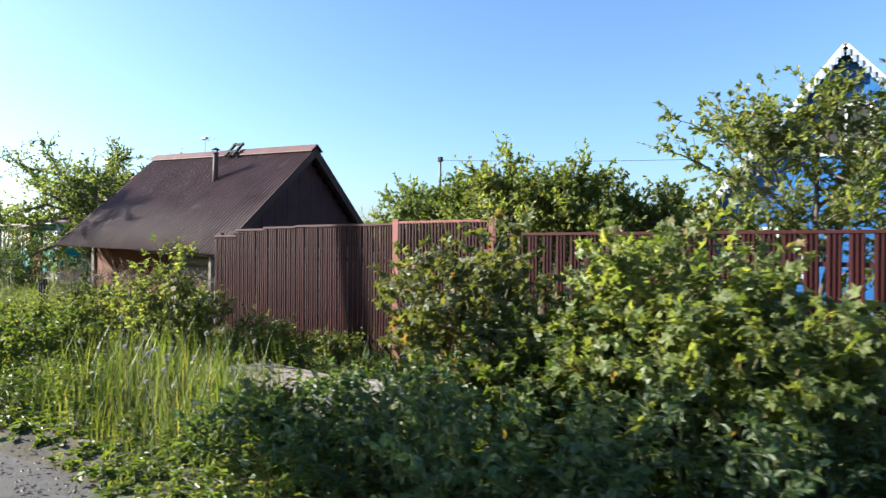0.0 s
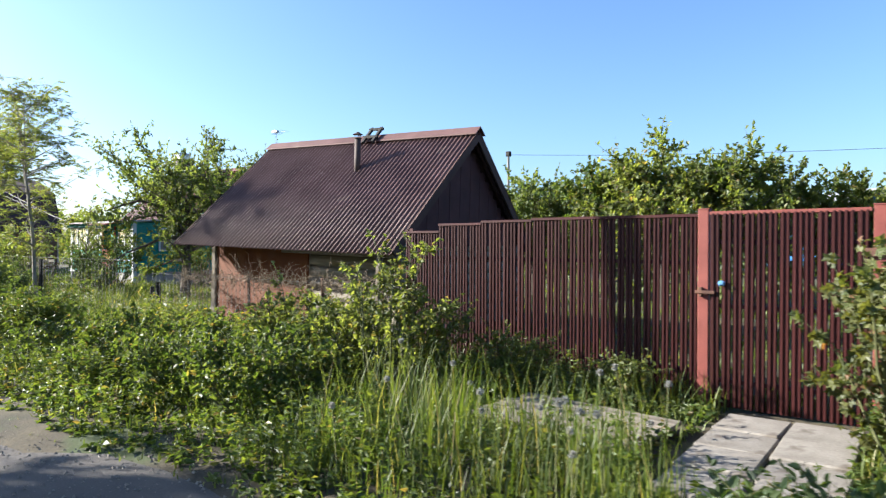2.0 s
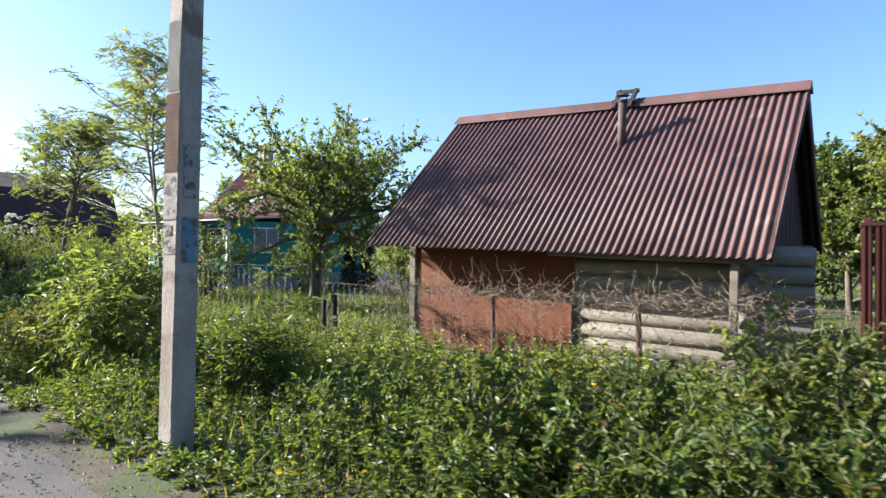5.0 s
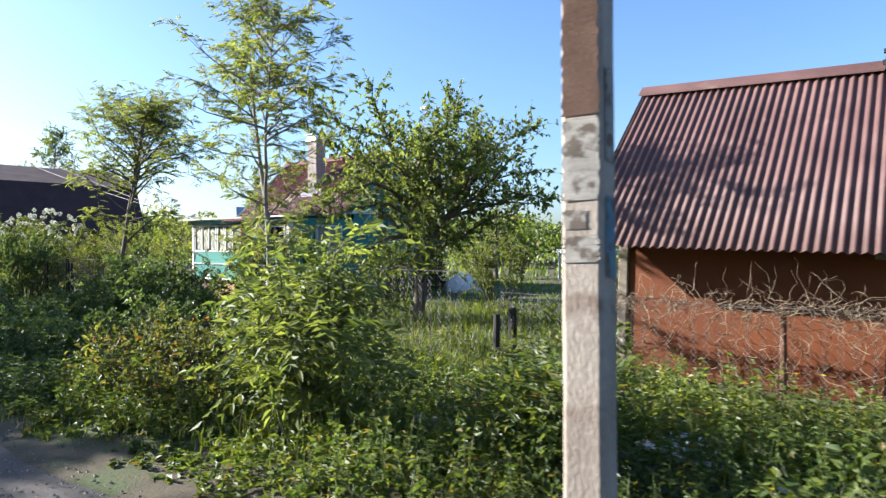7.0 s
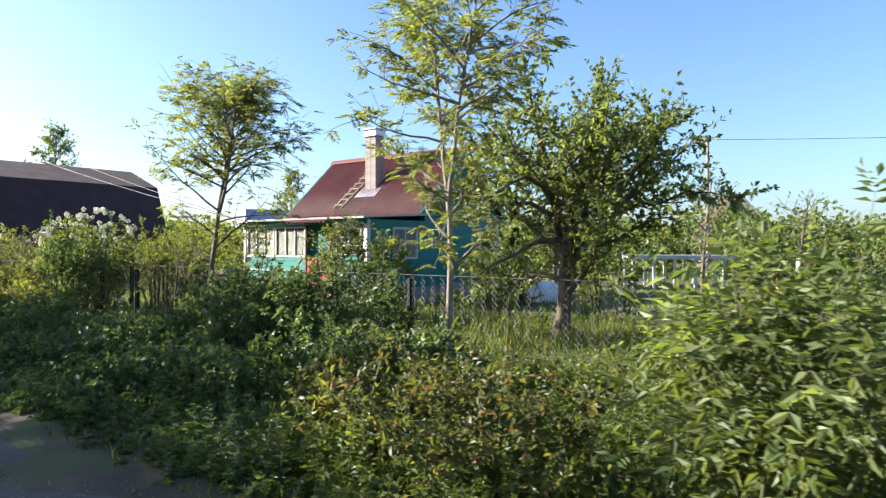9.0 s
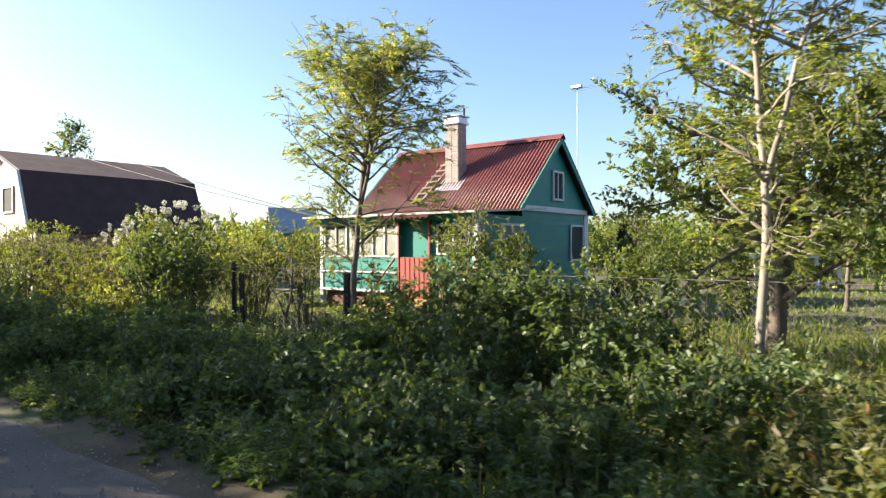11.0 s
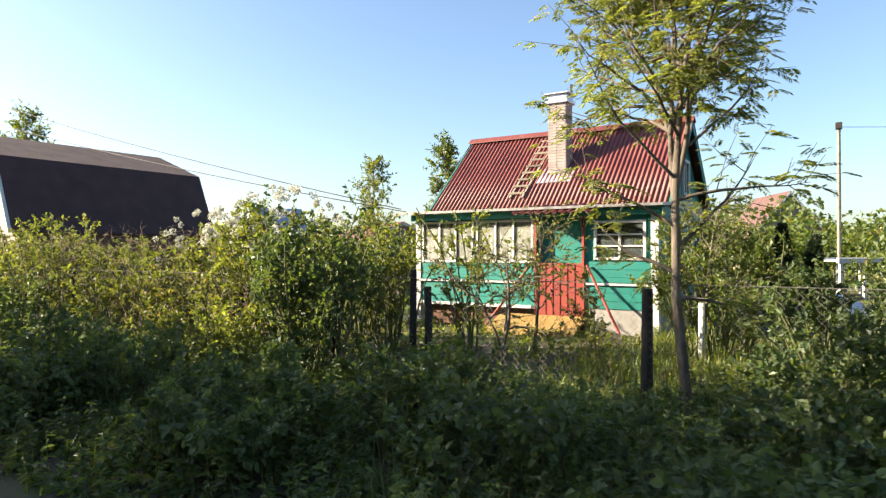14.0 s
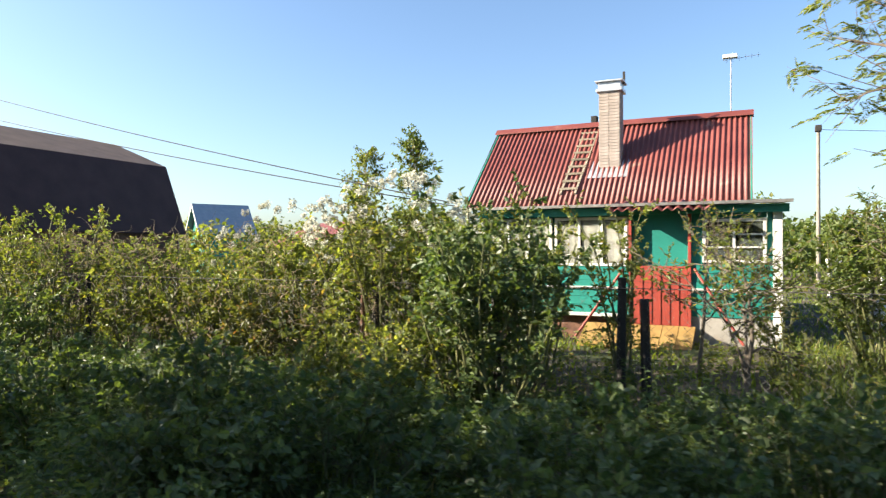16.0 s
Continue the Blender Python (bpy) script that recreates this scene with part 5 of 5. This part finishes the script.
bush("garden_shrub", -37.0, 11.5, 2.6, 2.3, 0.08, 28, 12, 6, M_LEAF, "green garden shrub between house and barn", 79)
bush("garden_shrub", -40.5, 11.0, 2.6, 2.4, 0.085, 28, 12, 6, M_LEAF_YELLOW, "yellow-green garden shrub before the barn", 80)
bush("garden_shrub", -43.0, 9.0, 2.4, 2.6, 0.085, 28, 12, 6, M_LEAF, "green garden shrub before the barn", 81)
bush("garden_shrub", -18.6, 18.5, 2.0, 1.6, 0.08, 22, 12, 6, M_LEAF, "round green garden shrub on the lawn", 82)
bush("garden_shrub", -17.2, 12.8, 1.0, 1.0, 0.06, 14, 10, 5, M_LEAF_YELLOW, "small yellow-green shrub on the lawn", 83)


# ---- trees ----
def tree(name, u, n, label, seed, leaf_mat, bark, **kw):
    rng = np.random.default_rng(seed)
    return plant(name, (u, n, 0.0), tree_parts(rng, **kw), leaf_mat, bark, label, "tree", wood="trunk", foliage="crown", sides=7)


tree("rowan_tree", -19.85, 5.85, "slender rowan with pale trunk and feathered leaves", 101, M_LEAF_PALE, M_BARK_PALE, height=4.95, trunk_r=0.05, crown_low=0.3, spread=1.28, limbs=44, twigs=9, per_twig=5, leaf=0.17, pinnate=7, up=0.6, fork=1, twig_len=0.45, fork_at=(0.42, 0.48))
tree("rowan_tree", -25.2, 6.02, "rowan with several stems and feathered yellow-green leaves", 102, M_LEAF_PALE, M_BARK, height=5.0, trunk_r=0.055, crown_low=0.24, spread=1.5, limbs=62, twigs=9, per_twig=5, leaf=0.17, pinnate=7, up=0.7, fork=3, twig_len=0.5, lean=(-0.11, 0), fork_at=(0.36, 0.48))
tree("apple_tree", -20.5, 9.85, "old spreading apple tree with dark crooked limbs", 103, M_LEAF_GREY, M_BARK, height=4.15, trunk_r=0.15, crown_low=0.2, spread=2.8, limbs=46, twigs=30, per_twig=15, leaf=0.1, wide=0.6, up=0.42, crook=0.15, fork=3, twig_len=0.6, round_top=0.6, lean=(0.1, 0.06))
tree("fruit_tree", -25.7, 9.3, "young fruit tree with whitewashed trunk", 104, M_LEAF_YELLOW, M_BARK, height=2.4, trunk_r=0.032, crown_low=0.42, spread=0.9, limbs=12, twigs=8, per_twig=7, leaf=0.06, up=0.9)
tree("fruit_tree", -27.35, 6.5, "young fruit tree with crooked dark limbs behind the wire fence", 105, M_LEAF_YELLOW, M_BARK, height=1.75, trunk_r=0.032, crown_low=0.4, spread=1.0, limbs=14, twigs=9, per_twig=8, leaf=0.06, up=0.55, crook=0.16, fork=2)
tree("fruit_tree", -27.9, 8.6, "young sparse fruit tree behind the wire fence", 106, M_LEAF_YELLOW, M_BARK, height=2.0, trunk_r=0.03, crown_low=0.35, spread=0.95, limbs=12, twigs=8, per_twig=7, leaf=0.06, up=0.5, crook=0.14)
tree("fruit_tree", -18.4, 20.3, "young fruit tree with whitewashed trunk", 107, M_LEAF_YELLOW, M_BARK, height=3.0, trunk_r=0.06, crown_low=0.45, spread=1.1, limbs=12, twigs=9, per_twig=7, leaf=0.07, up=0.7)
tree("fruit_tree", -20.3, 17.5, "sparse fruit tree on the lawn", 108, M_LEAF_GREY, M_BARK, height=3.6, trunk_r=0.06, crown_low=0.3, spread=1.2, limbs=16, twigs=9, per_twig=8, leaf=0.07, up=1.1)
tree("plum_tree", -1.0, 9.2, "bright green plum tree behind the picket fence", 109, M_LEAF_PALE, M_BARK, height=3.6, trunk_r=0.06, crown_low=0.22, spread=1.7, limbs=40, twigs=22, per_twig=11, leaf=0.09, wide=0.65, up=0.6, fork=2)
tree("plum_tree", 1.0, 10.0, "bright green plum tree behind the picket fence", 110, M_LEAF_PALE, M_BARK, height=4.3, trunk_r=0.06, crown_low=0.22, spread=1.9, limbs=36, twigs=20, per_twig=11, leaf=0.09, wide=0.65, up=0.6, fork=1)
for k, (u, n, h, s, m) in enumerate(((-8.7, 15.0, 4.2, 2.4, M_LEAF_PALE), (-7.0, 16.2, 3.9, 2.3, M_LEAF_YELLOW), (-10.4, 16.2, 4.0, 2.0, M_LEAF), (-13.4, 17.2, 3.9, 2.0, M_LEAF_GREY), (-5.0, 17.5, 3.2, 1.7, M_LEAF_YELLOW), (-11.8, 19.0, 4.0, 2.2, M_LEAF))):
    tree("garden_tree", u, n, "round leafy green tree behind the shed and fence", 120 + k, m, M_BARK, height=h - 0.45, trunk_r=0.08, crown_low=0.1, spread=s * 0.82, limbs=40, twigs=20, per_twig=16, leaf=0.12, wide=0.7, up=0.6, fork=2, twig_len=0.6, round_top=0.5)
tree("rowan_tree", -30.8, 21.5, "slim birch-like tree rising behind the house", 140, M_LEAF, M_BARK_PALE, height=4.6, trunk_r=0.06, crown_low=0.2, spread=0.9, limbs=22, twigs=10, per_twig=9, leaf=0.1, up=1.2)
tree("birch_tree", -44.7, 33.2, "slim pale green birch rising behind the house", 141, M_LEAF, M_BARK_PALE, height=8.6, trunk_r=0.12, crown_low=0.2, spread=1.5, limbs=34, twigs=14, per_twig=10, leaf=0.2, up=1.3, twig_len=0.7)
tree("birch_tree", -39.5, 19.8, "slim young birch beside the house", 142, M_LEAF_YELLOW, M_BARK_PALE, height=5.3, trunk_r=0.07, crown_low=0.2, spread=1.1, limbs=28, twigs=12, per_twig=10, leaf=0.12, up=1.2)
tree("birch_tree", -70.6, 21.7, "tall birch showing above the barn roof", 143, M_LEAF, M_BARK_PALE, height=11.2, trunk_r=0.16, crown_low=0.3, spread=2.2, limbs=30, twigs=14, per_twig=10, leaf=0.22, up=1.1, twig_len=0.9)
tree("apple_tree", -27.5, 23.0, "leafy apple tree behind the house", 144, M_LEAF_YELLOW, M_BARK, height=3.2, trunk_r=0.1, crown_low=0.25, spread=1.7, limbs=20, twigs=14, per_twig=9, leaf=0.1, up=0.6, fork=1)


def whitewash(u, n, r, h):
    """The lime-washed lower trunk of a young fruit tree."""
    for o in scene.objects:
        if o.name.startswith("fruit_tree") and (o.matrix_basis.translation.xy - Vector((u, n))).length < 0.01:
            part("whitewash", beam(bmesh.new(), (0, 0, 0), (0, 0, h), r, r * 0.9, 9), M_WHITEWASH, o, "white lime-washed lower trunk", True)


whitewash(-25.7, 9.3, 0.048, 0.85)
whitewash(-18.4, 20.3, 0.085, 1.3)


def spruce(u, n, h, seed):
    rng = np.random.default_rng(seed)
    pos, axis = [], []
    for i in range(26):
        z = 0.1 + (h - 0.2) * i / 26
        r = 0.42 * (1 - i / 26) ** 0.75 * h / 2.3
        for k in range(14):
            a = rng.uniform(0, 6.28)
            f = rng.uniform(0.2, 1, 16)
            q = np.stack([np.cos(a) * r * f, np.sin(a) * r * f, z + 0.15 * f * r], -1)
            pos.append(q + rng.normal(0, 0.02, q.shape))
            axis.append(np.stack([np.full(16, np.cos(a)), np.full(16, np.sin(a)), np.full(16, 0.6)], -1) + rng.normal(0, 0.35, (16, 3)))
    pos, axis = np.concatenate(pos), np.concatenate(axis)
    line = np.array([(0, 0, -0.05), (0, 0, h * 0.5), (0, 0, h)])
    lv = leaves(pos, axis, np.full(len(pos), 0.08), 0.3, 0.1, "kite", rng)
    return plant("conifer", (u, n, 0), ([(line, np.array([0.05, 0.03, 0.01]))], lv), M_SPRUCE, M_BARK, "small dark conical conifer on the lawn", "tree", wood="trunk", foliage="crown")


spruce(-25.3, 16.3, 2.3, 150)
spruce(-24.6, 14.8, 2.0, 151)

# unseen trees added across the road, only to shade the verge and road
for k, (u, n, h) in enumerate(((-14.5, -5.7, 9.3), (-17.8, -5.6, 6.3), (-29.0, -5.6, 6.2), (-34.0, -5.4, 7.8), (-38.0, -5.2, 9.3), (-41.5, -5.0, 10.2), (-45.0, -5.0, 9.3), (-49.5, -5.2, 7.3), (-53.5, -5.0, 7.6), (-57.5, -5.2, 7.8))):
    tree("unseen_shade_tree", u, n, "unseen leafy tree added across the road to cast shade", 160 + k, M_LEAF_DARK, M_BARK, height=h, trunk_r=0.19, crown_low=0.1, spread=2.7, limbs=40, twigs=11, per_twig=9, leaf=0.33, up=0.55, fork=2, twig_len=0.9, round_top=0.5)


# ---- distant wood ----
def far_wood(name, spots, leaf, label, mat, seed):
    rng = np.random.default_rng(seed)
    groups = []
    for u, n, w, h in spots:
        k = 900
        lobes = rng.normal(0, 1, (9, 3)) * np.array([w * 0.26, w * 0.26, h * 0.16]) + np.array([u, n, h * 0.55])
        c = lobes[rng.integers(0, 9, k)] + unit(rng.normal(0, 1, (k, 3))) * np.array([w * 0.24, w * 0.24, h * 0.26]) * rng.uniform(0.75, 1.05, (k, 1))
        c[:, 2] = np.abs(c[:, 2])
        groups.append(leaves(c, rng.normal(0, 1, (k, 3)), leaf * rng.uniform(0.6, 1.3, k), 0.8, 0.2, "kite", rng))
    return tagged(new(name, array_mesh(name, *merged(groups), mat)), label, "wood", kind="stuff")


rw = np.random.default_rng(170)
spots = [(u + rw.uniform(-1.5, 1.5), 34 + rw.uniform(-5, 8) - 0.12 * u, rw.uniform(4, 6.5), rw.uniform(2.2, 3.9)) for u in np.arange(-44, 26, 2.6)]
far_wood("garden_trees", spots, 0.3, "leafy trees of the gardens behind", M_LEAF, 171)
spots = [(-32.0, 44.0, 6, 4.4), (-27.0, 46.0, 6, 4.2), (-22.5, 42.0, 5, 4.0), (-36.0, 40.0, 6, 4.0)]
far_wood("orchard_clump", spots, 0.3, "clump of green trees before a distant house", M_LEAF, 176)
spots = [(u + rw.uniform(-2, 2), 85 + rw.uniform(-6, 10), rw.uniform(7, 11), rw.uniform(4.5, 7.5)) for u in np.arange(-190, 60, 5.0)]
far_wood("far_trees", spots, 0.7, "distant belt of green trees", M_LEAF_GREY, 172)
spots = [(-100 + rw.uniform(-8, 8), n, rw.uniform(7, 10), rw.uniform(4.5, 6.5)) for n in np.arange(-10, 90, 5.0)]
far_wood("far_trees_beyond", spots, 0.7, "distant belt of green trees", M_LEAF_GREY, 173)
spots = [(u + rw.uniform(-1, 1), 22 + rw.uniform(-2, 3), rw.uniform(3.5, 5), rw.uniform(1.9, 2.8)) for u in np.arange(-66, -34, 2.6)]
far_wood("orchard_trees", spots, 0.22, "low green orchard trees beside the barn", M_LEAF_YELLOW, 174)
spots = [(u + rw.uniform(-2, 2), -40 + rw.uniform(-4, 4), 9, rw.uniform(6, 9)) for u in np.arange(-90, 60, 6.0)]
far_wood("wood_across_the_road", spots, 0.7, "belt of trees across the road", M_LEAF_GREY, 175)


# ---- low growth ----
def clear_of(u, n):
    """False on the path, the deck and under the buildings."""
    path_ = (u > -5.0) & (u < -3.85) & (n > 3.6) & (n < 6.3)
    deck = (u > -6.7) & (u < -5.1) & (n > 4.2) & (n < 5.3)
    shed_ = (u > -15.1) & (u < -9.9) & (n > 7.0) & (n < 11.5)
    house_ = (u > -33.2) & (u < -26.8) & (n > 11.5) & (n < 19)
    return ~(path_ | deck | shed_ | house_)


def weeds(name, u0, u1, n0, n1, count, h, leaf, mat, label, seed, per=14, patch=0.5, wide=0.5):
    """Upright herbs: leaves in whorls up unseen stalks, thick in patches."""
    rng = np.random.default_rng(seed)
    u, n = rng.uniform(u0, u1, count), rng.uniform(n0, n1, count)
    keep = (n > road_edge(u) + rng.uniform(0.0, 0.35, count)) & clear_of(u, n)
    den = 0.5 + 0.5 * np.sin(u * 1.7 + seed) * np.sin(n * 2.1 + seed * 2)
    keep &= rng.uniform(0, 1, count) < (1 - patch) + patch * den
    u, n, den = u[keep], n[keep], den[keep]
    c = len(u)
    hh = h * rng.uniform(0.45, 1.1, c) * (0.38 + 0.8 * den) * np.clip((n - road_edge(u)) / 0.8, 0.3, 1)
    f = rng.uniform(0.12, 1.0, (c, per)) ** 0.8
    lean_ = rng.normal(0, 0.18, (c, 2))
    pos = np.stack([u[:, None] + lean_[:, :1] * f * hh[:, None], n[:, None] + lean_[:, 1:] * f * hh[:, None], f * hh[:, None]], -1)
    a = rng.uniform(0, 6.28, (c, per))
    axis = np.stack([np.cos(a), np.sin(a), rng.uniform(-0.25, 0.6, (c, per))], -1)
    size = leaf * rng.uniform(0.5, 1.2, (c, per)) * (1.15 - 0.5 * f)
    lv = leaves(pos.reshape(-1, 3), axis.reshape(-1, 3), size.ravel(), wide, 0.3, "kite", rng)
    root, tip = np.stack([u, n, np.zeros(c)], -1), np.stack([u + lean_[:, 0] * hh, n + lean_[:, 1] * hh, hh], -1)
    w = np.array([0.004, 0, 0])
    v = np.stack([root - w, root + w, tip + w * 0.4, tip - w * 0.4], 1).reshape(-1, 3)
    fq = (np.arange(c) * 4)[:, None] + np.arange(4)[None]
    return tagged(new(name, array_mesh(name, *merged([lv, (v, fq)]), mat)), label, "weeds", kind="stuff")


def grass(name, u0, u1, n0, n1, count, h, mat, label, seed, patch=0.6, wide=0.007, edge=0.0, bow=0.95):
    rng = np.random.default_rng(seed)
    u, n = rng.uniform(u0, u1, count), rng.uniform(n0, n1, count)
    keep = (n > road_edge(u) + edge + rng.uniform(-0.12, 0.3, count)) & clear_of(u, n)
    den = 0.5 + 0.5 * np.sin(u * 1.3 + seed * 3) * np.sin(n * 1.9 + seed)
    keep &= rng.uniform(0, 1, count) < (1 - patch) + patch * den
    u, n = u[keep], n[keep]
    c = len(u)
    hh = h * rng.uniform(0.35, 1.15, c) * np.clip((n - road_edge(u)) / 1.0, 0.25, 1)
    a = rng.uniform(0, 6.28, c)
    side = np.stack([np.cos(a), np.sin(a), np.zeros(c)], -1) * wide
    bend = np.stack([np.cos(a + 1.57), np.sin(a + 1.57), np.zeros(c)], -1) * (hh * rng.uniform(0.05, bow, c))[:, None]
    root = np.stack([u, n, np.full(c, 0.0)], -1)
    up = np.stack([np.zeros(c), np.zeros(c), hh], -1)
    mid, tip = root + up * 0.6 + bend * 0.3, root + up * 0.97 + bend
    v = np.stack([root - side, root + side, mid + side * 0.8, mid - side * 0.8, tip + side * 0.12, tip - side * 0.12], 1).reshape(-1, 3)
    b = (np.arange(c) * 6)[:, None]
    f = np.concatenate([b + np.array([[0, 1, 2, 3]]), b + np.array([[3, 2, 4, 5]])])
    return tagged(new(name, array_mesh(name, v, f, mat)), label, "grass", kind="stuff")


weeds("verge_weeds", -20, 3, 2.0, 6.3, 9500, 0.5, 0.08, M_LEAF, "dense green nettles and ground elder of the verge", 1)
weeds("shade_weeds", -38, -18.5, 2.0, 6.3, 8000, 0.5, 0.085, M_LEAF_DARK, "dense nettles of the shaded verge, leaf colour darkened for shade", 2)
weeds("low_weeds", -38, 3, 1.9, 6.6, 6000, 0.25, 0.09, M_LEAF, "low broad-leaved weeds covering the verge", 3, per=9, patch=0.2, wide=0.7)
weeds("garden_weeds", -44, 3, 6.3, 12, 4200, 0.35, 0.09, M_LEAF_YELLOW, "low yellow-green herbs of the gardens", 4, per=10, patch=0.7)
weeds("shed_nettles", -15.5, -8.5, 4.6, 6.5, 900, 0.6, 0.1, M_LEAF_YELLOW, "bright green nettles below the shed", 5)
grass("verge_grass", -20, 3, 1.9, 6.4, 26000, 0.3, M_GRASS, "green verge grass with dry stalks", 1)
grass("tall_grass", -7.3, -4.5, 2.5, 4.3, 2300, 0.72, M_GRASS, "tall green and straw-coloured grass by the gate", 2, patch=0.6, wide=0.0045, bow=0.35)
grass("shade_grass", -38, -20, 1.9, 6.4, 12000, 0.3, M_GRASS, "green grass of the shaded verge", 3)
grass("fence_grass", -9.2, 4.0, 5.6, 6.9, 5000, 0.4, M_GRASS, "green grass at the foot of the fences", 4, patch=0.3)
grass("lawn", -45, 6, 6.4, 26, 60000, 0.14, M_LAWN, "sunlit bright green lawn of the gardens", 5, patch=0.2, wide=0.016)
grass("orchard_grass", -27, -15, 6.0, 12, 16000, 0.3, M_GRASS, "longer meadow grass under the fruit trees", 6, patch=0.5)
grass("far_meadow", -90, 40, 25, 80, 18000, 0.35, M_LAWN, "distant green meadow", 7, patch=0.2, wide=0.06)


# ---- dandelion clocks and small yellow flowers ----
def dandelion(u, n, h, seed):
    rng = np.random.default_rng(seed)
    ob = thing("dandelion", (u, n, 0.02), "grey dandelion seed head on a thin green stalk", "flower", "dandelions in the tall grass")
    line = wander((0, 0, 0), (rng.normal(0, 0.1), rng.normal(0, 0.1), 1), h, 5, 0.05, rng)
    o = new("stalk", array_mesh("stalk", *tubes([(line, np.full(6, 0.0035))], 4), M_STEM, True))
    o.parent = ob
    d = unit(rng.normal(0, 1, (90, 3)))
    o = new("seed_head", array_mesh("seed_head", *leaves(np.repeat(line[-1:], 90, 0) + d * 0.006, d, np.full(90, 0.02), 0.4, 0.0, "kite", rng), M_SEED))
    o.parent = ob
    return ob


rd = np.random.default_rng(9)
for k in range(20):
    dandelion(rd.uniform(-6.6, -4.5), rd.uniform(2.6, 3.7), rd.uniform(0.5, 0.85), 900 + k)


def buttercup(u, n, h, seed):
    rng = np.random.default_rng(seed)
    ob = thing("buttercup", (u, n, 0.02), "small yellow flower on a thin green stalk", "flower", "yellow flowers in the weeds")
    line = wander((0, 0, 0), (0.05, 0.05, 1), h, 4, 0.08, rng)
    o = new("stalk", array_mesh("stalk", *tubes([(line, np.full(5, 0.003))], 4), M_STEM, True))
    o.parent = ob
    a = np.arange(7) * 0.9
    d = np.stack([np.cos(a), np.sin(a), np.full(7, 0.5)], -1)
    o = new("petals", array_mesh("petals", *leaves(np.repeat(line[-1:], 7, 0), d, np.full(7, 0.022), 0.8, 0.0, "kite", rng), M_FLOWER))
    o.parent = ob
    return ob


for k in range(26):
    buttercup(rd.uniform(-14.0, -8.5), rd.uniform(3.6, 5.8), rd.uniform(0.45, 0.75), 950 + k)
